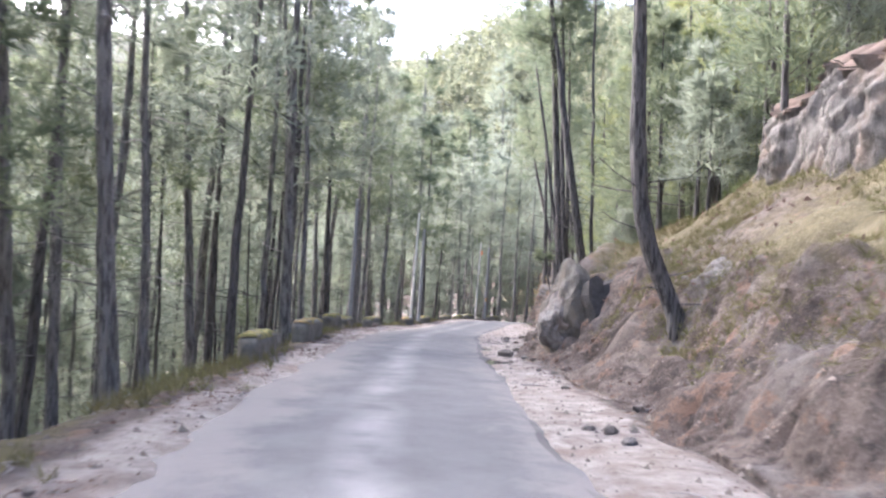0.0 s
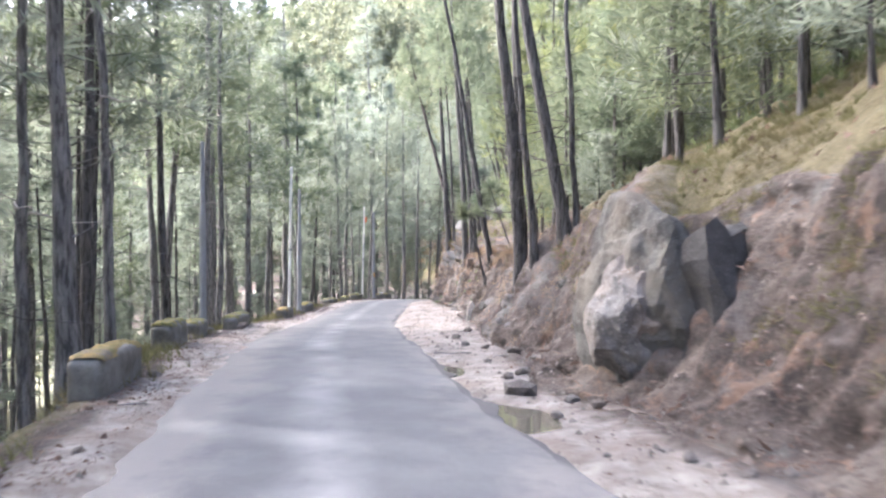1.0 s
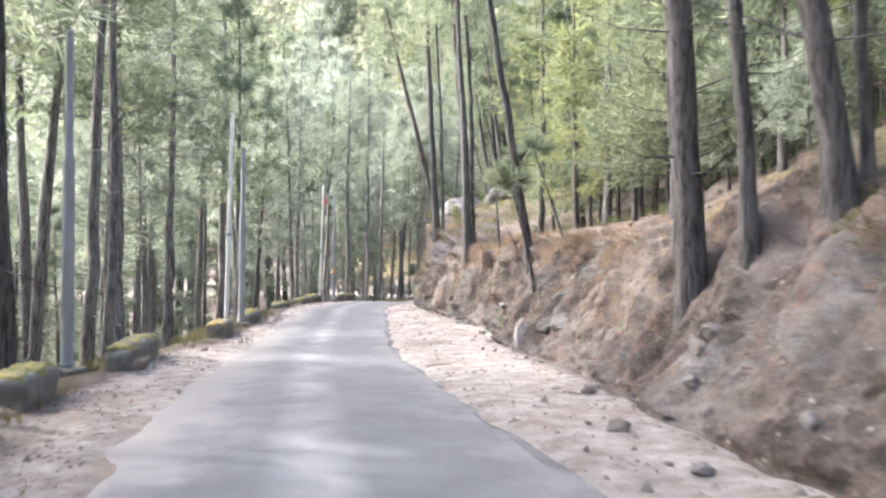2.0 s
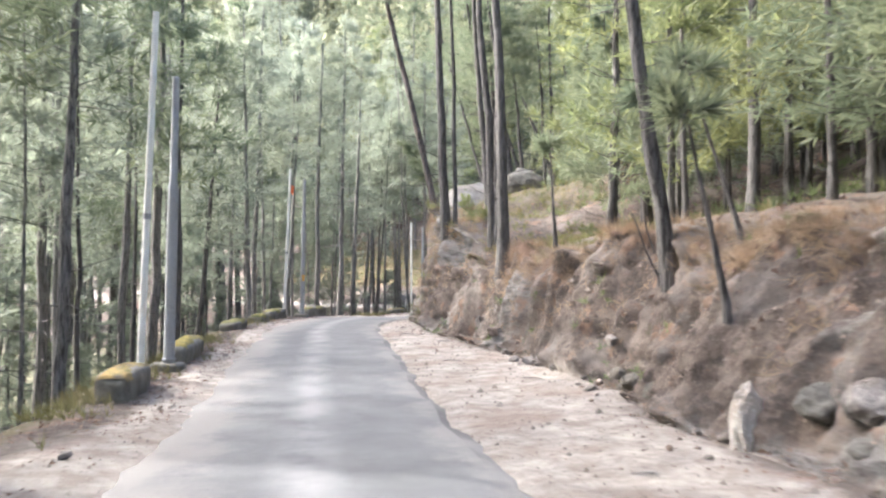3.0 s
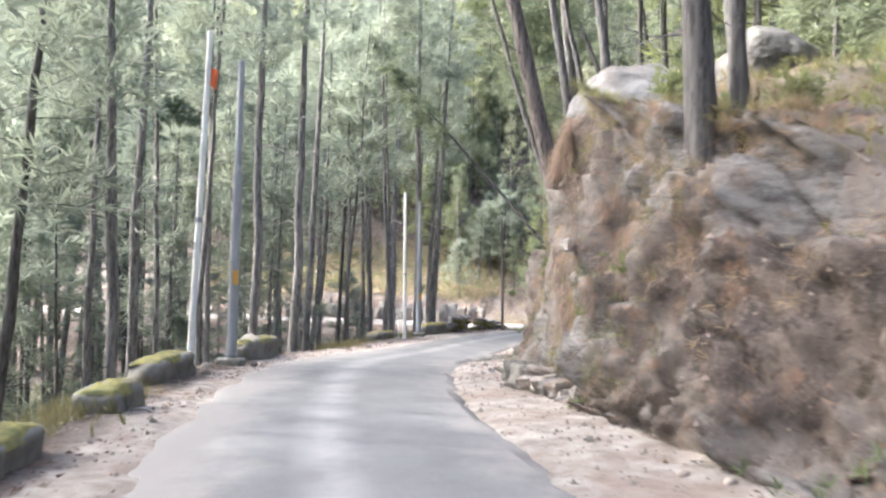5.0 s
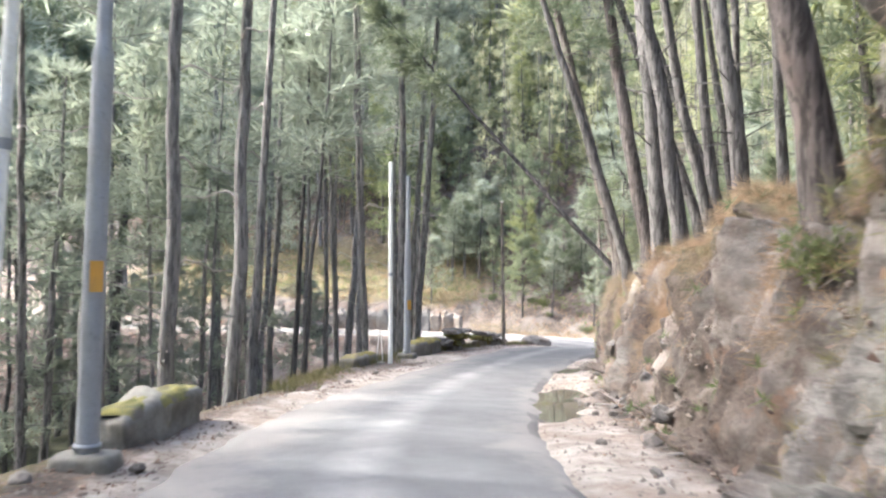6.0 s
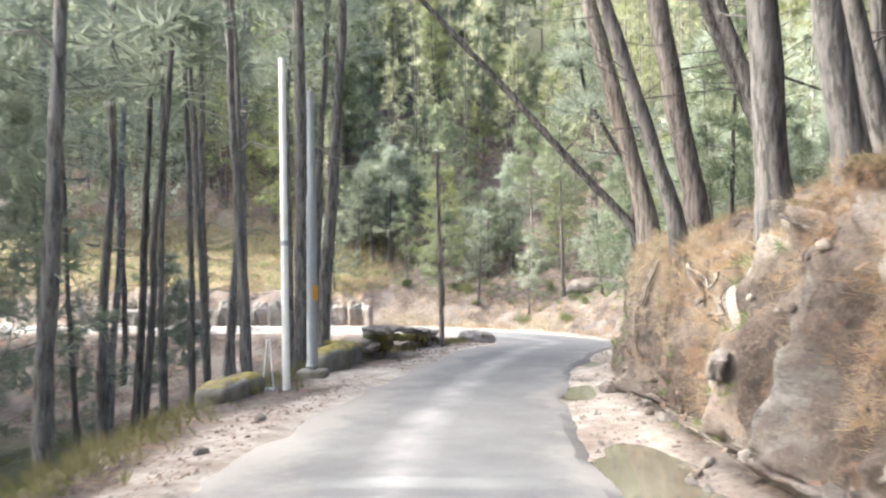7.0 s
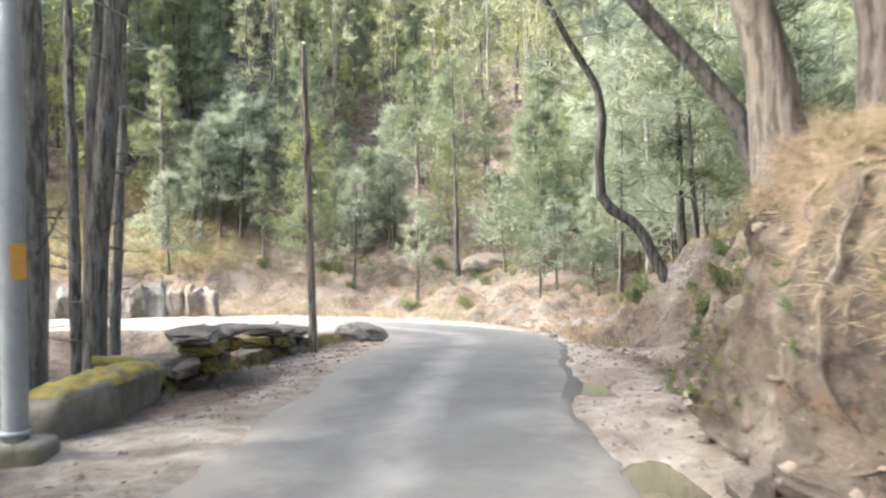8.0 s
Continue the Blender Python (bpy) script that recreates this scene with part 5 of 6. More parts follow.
M_WATER = water_material()
for k, (ps, pd, ls, ld, deep) in enumerate(PITS):
    if k in (6, 8, 9):
        continue
    a = np.linspace(0, 2 * np.pi, 40, endpoint=False)
    rad = 0.92 + 0.06 * np.cos(3 * a + k)
    x, y = on_road(ps + ls * rad * np.cos(a), pd + ld * rad * np.sin(a))
    lvl = np.interp(ps + ls * rad * np.cos(a), RUN, LINE[:, 2]) - deep * (0.2 if k == 4 else 0.36)
    v = np.r_[np.c_[x, y, lvl], [[x.mean(), y.mean(), lvl.mean()]]]
    f = [(i, (i + 1) % 40, 40) for i in range(40)]
    tagged(new("puddle", mesh_of("puddle", v, f, M_WATER)), "shallow muddy puddle beside the broken asphalt edge", "puddle")


# ---------------------------------------------------------------- grass, shrubs, litter
def straw_material(name, a, b, c):
    n = Nodes(name, 0.85)
    col = n.mix(n.island(), a, b)
    col = n.mix(n.math("MULTIPLY", n.step(n.noise(0.8, 3), 0.45, 0.65), 0.8), col, c)
    tr = n.t.nodes.new("ShaderNodeBsdfTranslucent")
    mixer = n.t.nodes.new("ShaderNodeMixShader")
    mixer.inputs[0].default_value = 0.3
    n.link(col, tr.inputs["Color"])
    n.link(n.b.outputs[0], mixer.inputs[1])
    n.link(tr.outputs[0], mixer.inputs[2])
    n.link(mixer.outputs[0], n.t.nodes["Material Output"].inputs["Surface"])
    return n.colour(col)


M_STRAW = straw_material("dry_grass", (0.225, 0.17, 0.108), (0.37, 0.28, 0.178), (0.3, 0.2, 0.13))
M_GREENGRASS = straw_material("yellow_green_grass", (0.1, 0.1, 0.045), (0.17, 0.16, 0.07), (0.17, 0.14, 0.075))
M_KNOLL = straw_material("knoll_grass", (0.12, 0.13, 0.05), (0.2, 0.2, 0.08), (0.22, 0.17, 0.1))
M_TAN = straw_material("tan_grass", (0.27, 0.225, 0.158), (0.42, 0.35, 0.25), (0.33, 0.255, 0.18))
M_RUST = straw_material("rust_grass", (0.2, 0.152, 0.118), (0.3, 0.228, 0.172), (0.25, 0.175, 0.132))
M_SHRUB = needle_material("shrub_leaves", (0.09, 0.125, 0.06), (0.15, 0.18, 0.085), (0.2, 0.2, 0.08))


def tufts(name, label, s, d, dz, hang, count, length, width, material, seed, lean=0.5):
    """Grass as one mesh: a fan of blades at each run and offset; hang 0 stands up, 1 hangs towards the road."""
    g = np.random.default_rng(seed)
    x, y = on_road(s, d)
    z = height(x, y) + dz
    x2, y2 = on_road(s, d - 1.0)
    out = np.c_[x2 - x, y2 - y, 0 * x]
    way = out * (0.35 + 0.5 * hang)[:, None] + np.c_[0 * x, 0 * x, 1.0 - 1.7 * hang]
    v, f = blades(np.c_[x, y, z], way, count, length, width, lean, g)
    ob = new(name, mesh_of(name, v, f, material))
    return tagged(ob, label, "grass", kind="stuff")


def face_tufts(name, label, s, u, hang, count, length, width, material, seed, lean=0.5):
    """Grass on the rough face of the bank."""
    g = np.random.default_rng(seed)
    p, _ = bank_surface(s, u)
    x2, y2 = on_road(s, 0 * s)
    out = np.c_[x2, y2, p[:, 2]] - p
    out /= np.linalg.norm(out, axis=1)[:, None]
    way = out * (0.4 - 0.15 * hang)[:, None] + np.c_[0 * s, 0 * s, 1.0 - 2.0 * hang]
    v, f = blades(p + out * 0.06, way, count, length, width, lean, g)
    return tagged(new(name, mesh_of(name, v, f, material)), label, "grass", kind="stuff")


def bank_top(count, s_ranges, seed, spread=0.5):
    g = np.random.default_rng(seed)
    s = np.concatenate([g.uniform(a, b, int(count * w)) for a, b, w in s_ranges])
    r = np.maximum(g.normal(0.0, spread, len(s)), -0.3 * by_run(s, CUT_W))
    d = by_run(s, TOE) + by_run(s, CUT_W) * 0.85 + r
    hang = np.clip(0.55 - r * 0.9, 0.0, 1.0) * g.uniform(0.5, 1.0, len(s))
    keep = (wave(s * 0.9, d * 0.7, 310) > -0.25) & (r > -0.29 * by_run(s, CUT_W))
    return s[keep], d[keep], hang[keep]


s, d, hang = bank_top(5200, [(33, 53, 0.34), (53, 62, 0.1), (61, 80, 0.46)], 501)
tufts("dry_grass", "straw-coloured dry grass hanging over the bank edge", s, d, 0.03, hang, 18, 0.23, 0.005, M_STRAW, 502, 0.65)
s, u = g.uniform(63, 78.5, 1100), g.normal(0.97, 0.04, 1100).clip(0.86, 1.0)
keep = wave(s * 1.1, u * 2, 365) > -0.3
face_tufts("brow_fringe", "long straw grass drooping over the undercut brow", s[keep], u[keep], g.uniform(0.55, 1.0, len(s))[keep], 18, 0.26, 0.0045, M_STRAW, 518, 0.5)
s, u = g.uniform(36, 52, 900), g.uniform(0.82, 0.99, 900)
keep = wave(s * 0.9, u * 2, 366) > 0.0
face_tufts("brow_tufts", "rust-tan grass drooping over the broken brow", s[keep], u[keep], g.uniform(0.5, 1.0, len(s))[keep], 14, 0.3, 0.006, M_RUST, 519, 0.35)
s, d = g.uniform(2, 27, 9000), g.uniform(0, 1, 9000) ** 1.1
d = by_run(s, TOE) + by_run(s, CUT_W) * 0.55 + d * 5.0
keep = wave(s * 0.45, d * 0.6, 312) > -0.35
s, d = s[keep], d[keep]
tufts("bank_grass", "yellow-green grass on the earth bank", s, d, 0.0, 0.2 + 0 * s, 11, 0.13, 0.01, M_GREENGRASS, 504, 0.8)
g = np.random.default_rng(505)
s = g.uniform(0, 92, 3600)
d = by_run(s, LIP) + g.normal(-0.1, 0.3, len(s))
keep = wave(s * 0.5, d * 0, 320) > -0.3
tufts("verge_grass", "yellowing grass along the lip of the drop", s[keep], d[keep], 0.0, 0 * s[keep], 8, 0.2, 0.013, M_GREENGRASS, 506)
s = np.r_[g.normal(58.85, 0.22, 120), g.normal(58.15, 0.22, 120), g.normal(56.5, 0.3, 130)]
u = np.r_[g.normal(0.54, 0.02, 120), g.normal(0.4, 0.025, 120), g.normal(0.45, 0.035, 130)]
face_tufts("hanging_grass", "rust-coloured dead grass hanging down the rock face", s, u, 1.0 + 0 * s, 22, 0.36, 0.006, M_RUST, 507, 0.3)
s, u = np.r_[g.normal(57.9, 0.3, 90), g.normal(59.6, 0.4, 90), g.uniform(54.5, 60.5, 620)], np.r_[g.normal(0.62, 0.04, 90), g.normal(0.8, 0.05, 90), g.uniform(0.22, 0.9, 620)]
face_tufts("ledge_grass", "yellow-green grass tufts on the ledges of the rock", s, u, 0.3 + 0 * s, 16, 0.17, 0.006, M_KNOLL, 521, 0.8)
s, u = g.uniform(54, 60.3, 700), g.uniform(0.2, 0.8, 700)
keep = wave(s * 1.6, u * 6.0, 341) > 0.05
face_tufts("crevice_grass", "rust-brown dead grass in the cracks of the rock", s[keep], u[keep], 0.75 + 0 * s[keep], 14, 0.17, 0.005, M_RUST, 526, 0.5)
s, u = g.uniform(1, 84, 4200), g.beta(2.2, 1.6, 4200)
keep = (wave(s * 0.8, u * 2.5, 340) > 0.22) & ((s < 54) | (s > 61) | (u > 0.35)) & ((s < 66) | (u > 0.45))
s, u = s[keep], u[keep]
green = (s < 24) & (u > 0.4)
s, u, green = s[(s > 24) | green], u[(s > 24) | green], green[(s > 24) | green]
face_tufts("face_grass", "short dry grass rooted in the cut bank", s[~green], u[~green], 0.45 + 0 * s[~green], 14, 0.16, 0.006, M_STRAW, 512, 0.6)
face_tufts("face_turf", "short yellow-green grass rooted in the earth bank", s[green], u[green], 0.35 + 0 * s[green], 9, 0.15, 0.009, M_GREENGRASS, 513, 0.6)
s, d = g.uniform(61, 77, 3000), g.uniform(0, 1, 3000) ** 1.4 * 3.2
keep = wave(s * 0.5, d * 0.8, 350) > -0.3
s, d = s[keep], d[keep]
tufts("brow_grass", "tan dry grass over the brow of the bank", s, d + by_run(s, TOE) + by_run(s, CUT_W) * 0.9, 0.0, 0.2 + 0 * s, 14, 0.18, 0.006, M_STRAW, 515, 0.8)
s, u = g.uniform(30, 84, 900), g.beta(1.4, 2.2, 900)
keep = wave(s * 1.1, u * 3, 345) > 0.3
face_tufts("bank_weeds", "low green weeds on the cut bank", s[keep], u[keep], 0.3 + 0 * s[keep], 14, 0.12, 0.018, M_SHRUB, 517, 0.8)
s, u = g.uniform(61, 74.5, 4200), 1 - 0.62 * g.uniform(0, 1, 4200) ** 1.5
keep = (wave(s * 0.7, u * 2.2, 348) > -0.3) & (s < 69)
face_tufts("brow_straw", "tan straw sweeping down the upper bank", s[keep], u[keep], 0.55 + 0 * s[keep], 16, 0.2, 0.005, M_STRAW, 523, 0.5)
keep = (wave(s * 0.9, u * 2.2, 348) > -0.1) & (s > 69) & (u > 0.66)
face_tufts("pale_brow_straw", "pale tan straw over the undercut brow of the bank", s[keep], u[keep], 0.55 + 0 * s[keep], 16, 0.18, 0.0045, M_TAN, 527, 0.5)
s, u = g.normal(75.6, 0.9, 2100), 1 - 0.6 * g.uniform(0, 1, 2100) ** 1.4
face_tufts("root_straw", "soft tan grass drooping over the roots of the pines", s, u, 0.6 + 0 * s, 18, 0.18, 0.004, M_TAN, 524, 0.55)
s, u = np.r_[g.normal(45.0, 0.7, 420), g.normal(48.0, 0.5, 150)], np.r_[g.normal(0.66, 0.1, 420), g.normal(0.8, 0.07, 150)].clip(0.3, 1)
face_tufts("sunlit_straw", "rust-tan dead grass hanging over the broken bank", s, u, 0.8 + 0 * s, 18, 0.26, 0.005, M_RUST, 525, 0.4)
s, u = g.uniform(74.5, 86, 1600), g.beta(1.2, 1.3, 1600)
keep = wave(s * 1.3, u * 3.5, 347) > 0.05
face_tufts("bank_scrub", "small yellow-green leaves growing on the earth bank", s[keep], u[keep], 0.3 + 0 * s[keep], 12, 0.07, 0.014, M_SHRUB, 522, 0.9)
s, d = g.uniform(42, 60, 2600), g.uniform(0.4, 6.5, 2600)
keep = wave(s * 0.35, d * 0.4, 355) > -0.35
s, d = s[keep], d[keep]
tufts("knoll_grass", "green and yellow grass on the knoll above the bank", s, d + by_run(s, TOE) + by_run(s, CUT_W), 0.0, 0.05 + 0 * s, 10, 0.2, 0.014, M_KNOLL, 516, 0.7)
s, d = g.normal(76.2, 0.7, 900), g.normal(3.15, 0.25, 900)
tufts("grass_dome", "pale dry grass mound on the brow of the bank", s, d, 0.0, 0.5 + 0 * s, 16, 0.15, 0.0045, M_TAN, 514, 0.8)
s = g.uniform(84, 106, 700)
d = by_run(s, TOE) + g.uniform(-0.6, 3.0, len(s))
sf = g.uniform(104, 128, 2600)
tufts("field_grass", "pale sunlit dry grass on the open slope", sf, by_run(sf, TOE) + 1.5 + g.uniform(0, 9, 2600), 0.0, 0.05 + 0 * sf, 8, 0.3, 0.02, M_STRAW, 520, 0.7)
tufts("slope_grass", "dry grass on the verge past the bend", s, d, 0.0, 0.1 + 0 * s, 8, 0.26, 0.018, M_STRAW, 508)
s, d = g.uniform(4, 86, 5200), -g.gamma(2.2, 3.2, 5200) - 3.3
tufts("undergrowth", "grey-green undergrowth on the slope below the road", s, np.minimum(d, by_run(s, LIP) - 1.3), 0.05, 0 * s, 12, 0.26, 0.02, M_SHRUB, 509, 0.8)
s, d = g.uniform(6, 84, 3000), 1.5 + g.gamma(2.0, 3.0, 3000)
tufts("hill_undergrowth", "low green undergrowth on the hillside above the bank", s, d + by_run(s, TOE) + by_run(s, CUT_W) + 0.8, 0.1, 0 * s, 10, 0.26, 0.024, M_SHRUB, 510, 0.8)
s, d = g.uniform(84, 128, 2600), g.gamma(2.2, 3.0, 2600)
tufts("slope_undergrowth", "green undergrowth on the slope past the bend", s, d + by_run(s, TOE) + 1.6, 0.1, 0 * s, 10, 0.3, 0.03, M_SHRUB, 511, 0.8)


def shrub_mesh(seed):
    g = np.random.default_rng(seed)
    stems, centres, outs = [], [], []
    for k in range(16):
        a, e = g.uniform(0, 2 * np.pi), g.uniform(0.5, 1.4)
        way = np.array([math.cos(a) * math.cos(e), math.sin(a) * math.cos(e), math.sin(e)])
        ln = g.uniform(0.4, 0.9)
        stems.append(tube([way * 0, way * ln * 0.5 + g.normal(0, 0.03, 3), way * ln], [0.012, 0.009, 0.004], 4))
        for q in range(9):
            centres.append(way * ln * g.uniform(0.35, 1.05) + g.normal(0, 0.07, 3))
            outs.append(way + g.normal(0, 0.4, 3))
    sv, sf = join(stems)
    lv, lf = blades(np.array(centres), np.array(outs), 7, 0.13, 0.035, 0.8, g)
    return mesh_of("stems", sv, sf, M_TWIG), mesh_of("leaves", lv, lf, M_SHRUB)


SHRUBS = [shrub_mesh(600 + k) for k in range(3)]
for k in range(56):
    s = g.choice([g.uniform(55, 61), g.uniform(78.5, 86), g.uniform(86, 104)], p=[0.08, 0.52, 0.4])
    side = g.uniform() < 0.75
    d = float(by_run(s, TOE) + by_run(s, CUT_W) * g.uniform(0.3, 2.2)) if side else float(by_run(s, LIP)) - g.uniform(0.2, 1.2)
    x, y, z = place(s, d)
    sc = g.uniform(0.35, 0.85)
    ob = thing("shrub", pose(x, y, z - 0.03, 0, 0, g.uniform(0, 360)) @ Matrix.Diagonal((sc, sc, sc, 1)), "small leafy green shrub on the verge", "shrub", "shrubs of the verge")
    part("branchwork", SHRUBS[k % 3][0], ob)
    part("foliage", SHRUBS[k % 3][1], ob)

# fallen sticks, roots
for k in range(46):
    s = g.uniform(4, 84)
    d = float(g.uniform(by_run(s, EDGE_R) + 0.2, by_run(s, TOE) + 0.3)) if g.uniform() < 0.7 else float(g.uniform(by_run(s, LIP), by_run(s, EDGE_L) - 0.1))
    x, y, z = place(s, d)
    ln = g.uniform(0.15, 0.6)
    pts = [(-ln / 2, 0, 0), (-ln * 0.1, g.normal(0, 0.04), 0.012), (ln * 0.2, g.normal(0, 0.04), 0.008), (ln / 2, g.normal(0, 0.05), 0.0)]
    v, f = tube(pts, [0.012, 0.014, 0.011, 0.005], 5)
    ob = new("stick", mesh_of("stick", v, f, M_TWIG))
    ob.matrix_basis = pose(x, y, z + 0.012, 0, 0, g.uniform(0, 360))
    tagged(ob, "dry fallen stick on the shoulder", "stick", "fallen sticks")


def root(marks, rad, stand=0.07):
    """A bare root along places (run, share of the height) on the face of the bank, standing off it."""
    q = smooth_line([(a, b, 0.0) for a, b in marks], 8)
    p, _ = bank_surface(q[:, 0], q[:, 1])
    x, y = on_road(q[:, 0], 0 * q[:, 0])
    way = np.c_[x - p[:, 0], y - p[:, 1], 0 * x]
    way /= np.linalg.norm(way, axis=1)[:, None]
    k = np.linspace(0, 1, len(p))
    p = p + way * (stand * np.sin(np.pi * (0.06 + 0.94 * k)) + 0.02)[:, None]
    for c in range(3):
        p[1:-1, c] = (p[:-2, c] + 2 * p[1:-1, c] + p[2:, c]) / 4
    v, f = tube(p - p[0], rad * (1.15 - 0.75 * k), 7)
    ob = new("root", mesh_of("root", v, f, M_BARK_PALE, True))
    ob.matrix_basis = Matrix.Translation(p[0])
    tagged(ob, "pale bare root hanging out of the eroded bank", "root", "bare roots")


root([(74.3, 0.6), (73.9, 0.55), (73.5, 0.55), (73.08, 0.56), (72.6, 0.52)], 0.024)
root([(74.1, 0.56), (73.85, 0.5), (73.5, 0.49), (73.3, 0.51), (72.9, 0.49), (72.7, 0.53)], 0.03, 0.12)
root([(73.5, 0.5), (73.35, 0.42), (73.4, 0.34)], 0.014)
root([(75.3, 0.55), (75.22, 0.46), (75.1, 0.4), (75.05, 0.32)], 0.02, 0.1)
root([(75.6, 0.5), (75.45, 0.44), (75.3, 0.42)], 0.013)
root([(74.95, 0.62), (74.9, 0.5), (74.85, 0.4), (74.9, 0.28)], 0.022)
root([(72.6, 0.62), (72.3, 0.5), (72.35, 0.38)], 0.016)
root([(70.8, 0.66), (70.5, 0.55), (70.1, 0.52), (69.8, 0.42)], 0.018)
root([(66.2, 0.7), (66.0, 0.58), (65.6, 0.5)], 0.016)
root([(48.2, 0.75), (47.9, 0.62), (47.95, 0.5)], 0.02)
root([(46.6, 0.78), (46.3, 0.66), (46.2, 0.55)], 0.015)

# dead stems that lean over the bank
for x, y, lean_x, ln, rad in ((6.08, 39.42, -0.5, 0.95, 0.022), (6.45, 40.2, -0.3, 0.7, 0.018)):
    stem = [(lean_x * k * ln, 0.03 * math.sin(5 * k), k * ln) for k in np.linspace(-0.2, 1, 8)]
    v, f = tube(stem, np.linspace(rad, rad * 0.5, 8), 6)
    ob = new("dead_stem", mesh_of("dead_stem", v, f, M_BARK, True))
    ob.matrix_basis = pose(x, y, at_ground(x, y))
    tagged(ob, "dark dead stem leaning out of the dry bank", "stem", "dead stems")


# ---------------------------------------------------------------- fallen leaves, needles and grit on the shoulders
def flakes(name, label, category, s, d, size, material, seed, flat=0.25):
    g = np.random.default_rng(seed)
    x, y = on_road(s, d)
    z = height(x, y) + 0.006
    n = len(x)
    a = g.uniform(0, 2 * np.pi, n)
    ln, wd = size * g.uniform(0.5, 1.6, n), size * g.uniform(0.25, 0.7, n)
    ca, sa = np.cos(a), np.sin(a)
    tilt = g.normal(0, flat, (n, 3)) * size
    p = [np.c_[x + ca * ln * i - sa * wd * j, y + sa * ln * i + ca * wd * j, z + tilt[:, k]] for k, (i, j) in enumerate(((-0.5, 0), (0.1, 0.5), (0.5, -0.1)))]
    v = np.stack(p, 1).reshape(-1, 3)
    v[:, 2] = np.maximum(v[:, 2], np.repeat(z, 3) - 0.003)
    tagged(new(name, mesh_of(name, v, np.arange(len(v)).reshape(-1, 3), material)), label, category, kind="stuff")


def grit(name, label, s, d, size, material, seed, at=None):
    g = np.random.default_rng(seed)
    x, y = on_road(s, d)
    z = height(x, y)
    if at is not None:
        x, y, z = at.T
    n = len(x)
    r = size * g.gamma(2.0, 0.5, n)
    base = np.array([(1, 0, -0.4), (-0.5, 0.87, -0.4), (-0.5, -0.87, -0.4), (0, 0, 0.6)])
    a = g.uniform(0, 2 * np.pi, n)
    rot = np.stack([np.stack([np.cos(a), -np.sin(a), 0 * a], -1), np.stack([np.sin(a), np.cos(a), 0 * a], -1), np.stack([0 * a, 0 * a, 1 + 0 * a], -1)], 1)
    v = np.einsum("nij,kj->nki", rot, base) * (r[:, None, None] * g.uniform(0.6, 1.3, (n, 4, 1))) + np.c_[x, y, z + r * 0.2][:, None]
    f = (np.arange(n)[:, None, None] * 4 + np.array([(0, 1, 3), (1, 2, 3), (2, 0, 3)])).reshape(-1, 3)
    tagged(new(name, mesh_of(name, v.reshape(-1, 3), f, material)), label, "gravel", kind="stuff")


def lumps(name, label, at, size, material, seed):
    """Many small uneven lumps, half sunk, as one mesh."""
    g = np.random.default_rng(seed)
    bm = bmesh.new()
    bmesh.ops.create_icosphere(bm, subdivisions=1, radius=1.0)
    base = np.array([v.co for v in bm.verts])
    tri = np.array([[v.index for v in f.verts] for f in bm.faces])
    bm.free()
    n = len(at)
    v = base[None] * g.uniform(0.55, 1.25, (n, len(base), 1)) * (size * g.gamma(2.0, 0.5, (n, 1, 1))) * g.uniform(0.6, 1.4, (n, 1, 3))
    f = (np.arange(n)[:, None, None] * len(base) + tri).reshape(-1, 3)
    tagged(new(name, mesh_of(name, (v + at[:, None]).reshape(-1, 3), f, material)), label, "earth", kind="stuff")


def clod_material(name, k):
    n = Nodes(name, 0.95)
    n.bump(n.noise(60, 4, 0.7), 0.6, 0.01)
    return n.colour(n.ramp(n.island(), (0.0, (0.07 * k, 0.056 * k, 0.047 * k)), (0.35, (0.15 * k, 0.12 * k, 0.1 * k)), (0.6, (0.2 * k, 0.17 * k, 0.145 * k)), (0.85, (0.17 * k, 0.125 * k, 0.095 * k)), (1.0, (0.22 * k, 0.19 * k, 0.165 * k))))


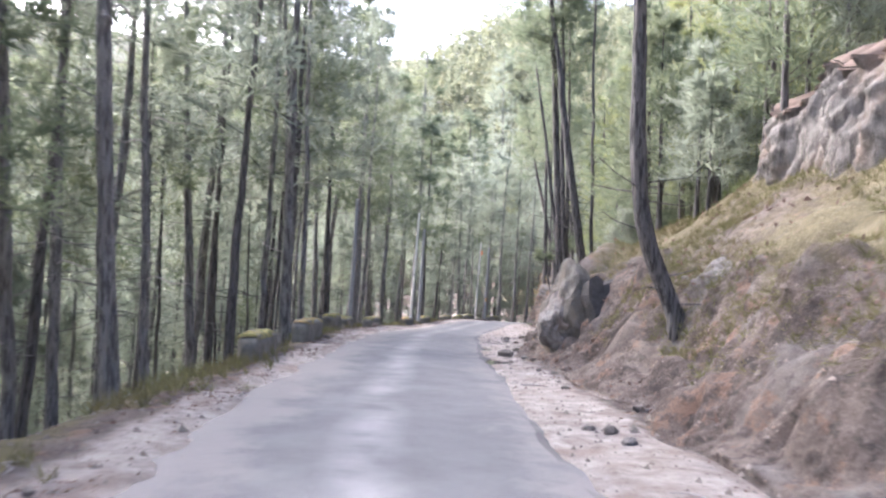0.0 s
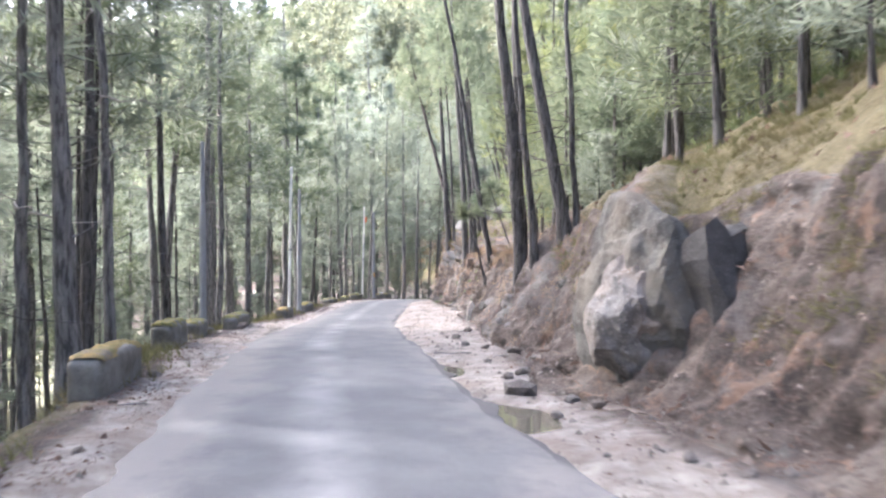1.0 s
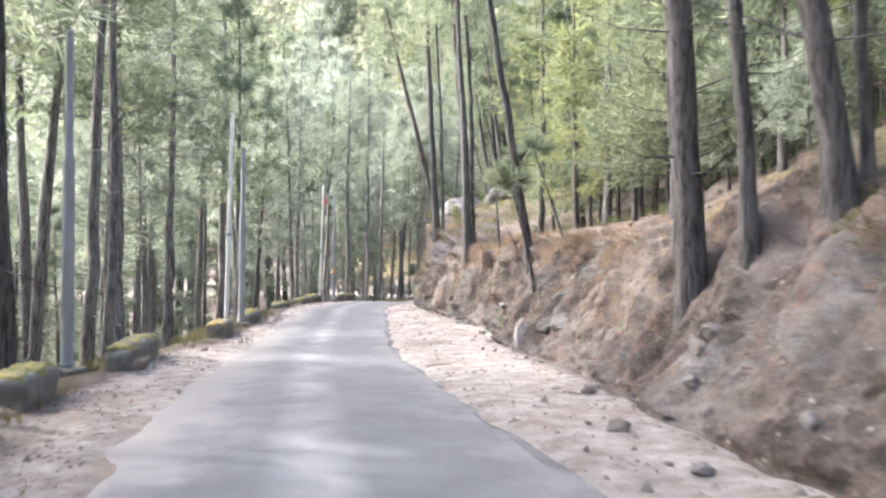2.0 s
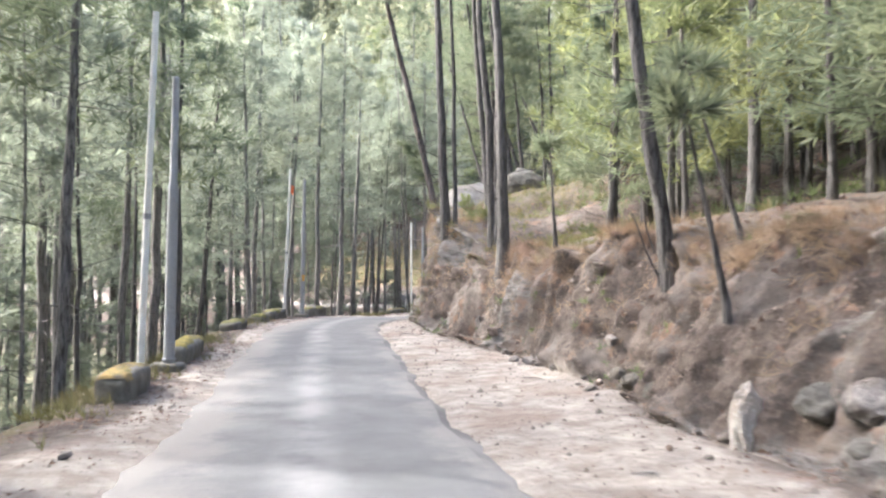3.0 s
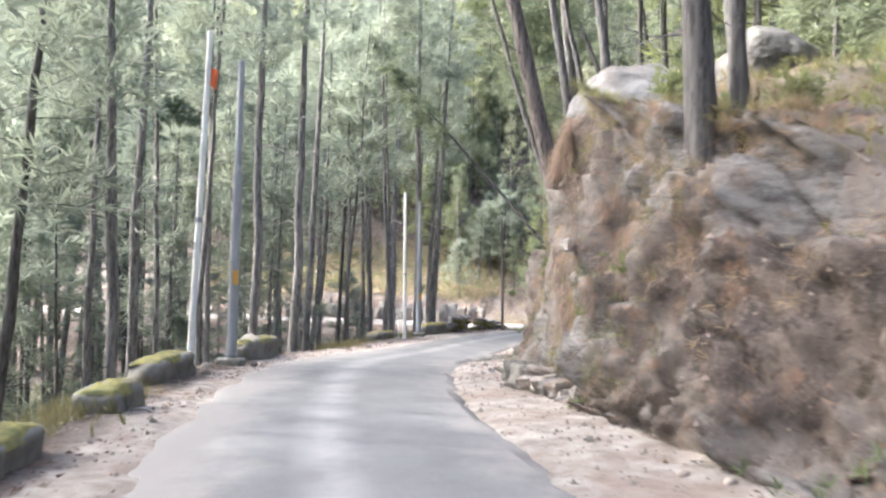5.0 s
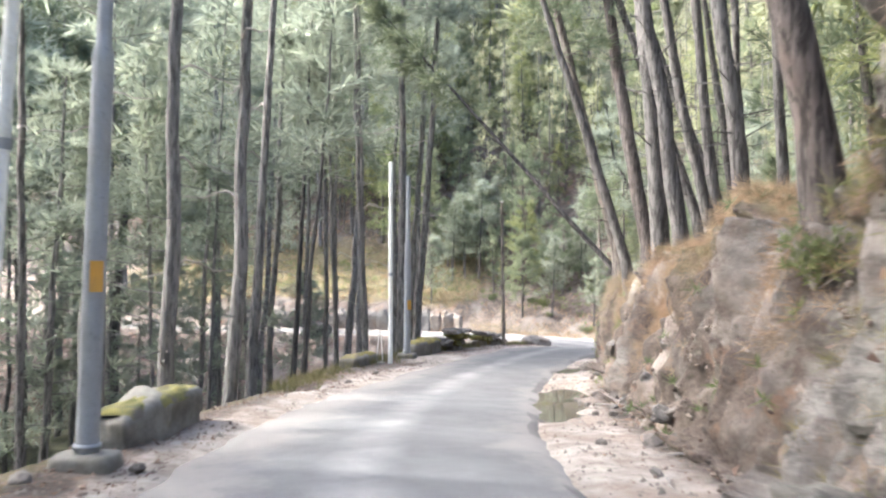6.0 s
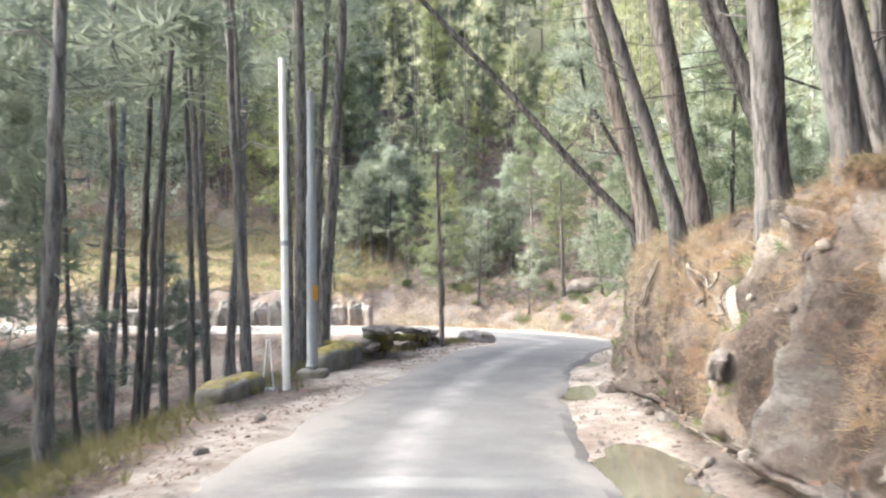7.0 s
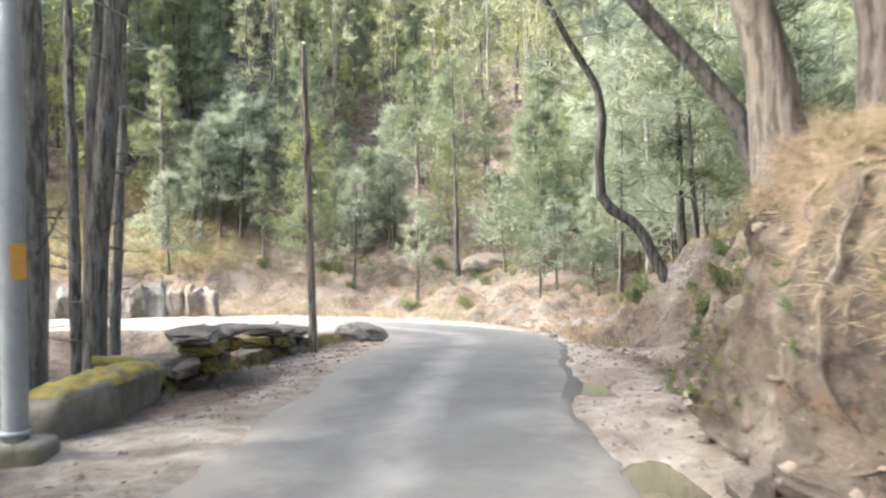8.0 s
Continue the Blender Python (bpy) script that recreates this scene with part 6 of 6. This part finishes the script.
M_CLOD, M_CLOD_PALE = clod_material("clods", 1.0), clod_material("pale_clods", 1.2)
M_LEAF = straw_material("dead_leaves", (0.1, 0.07, 0.055), (0.23, 0.16, 0.12), (0.15, 0.105, 0.085))
s = g.uniform(2, 95, 11000)
side = g.uniform(size=11000) < 0.5
d = np.where(side, by_run(s, TOE) - g.gamma(1.3, 0.35, 11000) + 0.5, by_run(s, LIP) + g.gamma(1.4, 0.45, 11000) - 0.3)
flakes("leaf_litter", "brown dead leaves and needle clumps along the shoulders", "litter", s, d, 0.05, M_LEAF, 701)
s = g.uniform(2, 92, 6000)
r = g.uniform(0, 1, 6000)
d = by_run(s, TOE) + r**1.5 * (by_run(s, CUT_W) + 3.0)
flakes("bank_litter", "rusty pine litter and dead fronds on the bank", "litter", s, d, 0.1, M_LEAF, 702, 0.5)
s = g.uniform(2, 92, 9000)
d = np.where(g.uniform(size=9000) < 0.6, g.uniform(0, 1, 9000) * (by_run(s, TOE) + 0.3 - by_run(s, EDGE_R)) + by_run(s, EDGE_R) + 0.05, by_run(s, EDGE_L) - g.uniform(0.05, 1.8, 9000))
grit("gravel", "small grey-brown grit on the dusty shoulders", s, d, 0.018, M_ROCK_BROWN, 703)
s, u = g.uniform(1, 92, 9000), g.beta(1.1, 1.6, 9000)
grit("bank_clods", "crumbled earth clods and stones on the bank", s, 0 * s, 0.017, M_CLOD, 704, bank_surface(s, u)[0])
s, u = g.uniform(61, 84, 900), g.beta(0.9, 1.8, 900)
lumps("earth_clods", "lumps of pale earth broken off the bank", bank_surface(s, u)[0], 0.02, M_CLOD, 706)
s = g.uniform(34, 84, 1400)
x, y = on_road(s, by_run(s, TOE) + 0.25 - g.gamma(1.3, 0.26, 1400))
lumps("toe_clods", "pale clods of earth strewn at the foot of the bank", np.c_[x, y, height(x, y)], 0.016, M_CLOD_PALE, 707)
s = g.uniform(2, 92, 9000)
d = by_run(s, LIP) + g.uniform(0, 1, 9000) * (by_run(s, EDGE_L) - by_run(s, LIP) - 0.1)
keep = wave(s * 0.6, d * 0.9, 360) > -0.15
flakes("shoulder_litter", "reddish leaf litter drifted over the outer shoulder", "litter", s[keep], d[keep], 0.06, M_LEAF, 705)
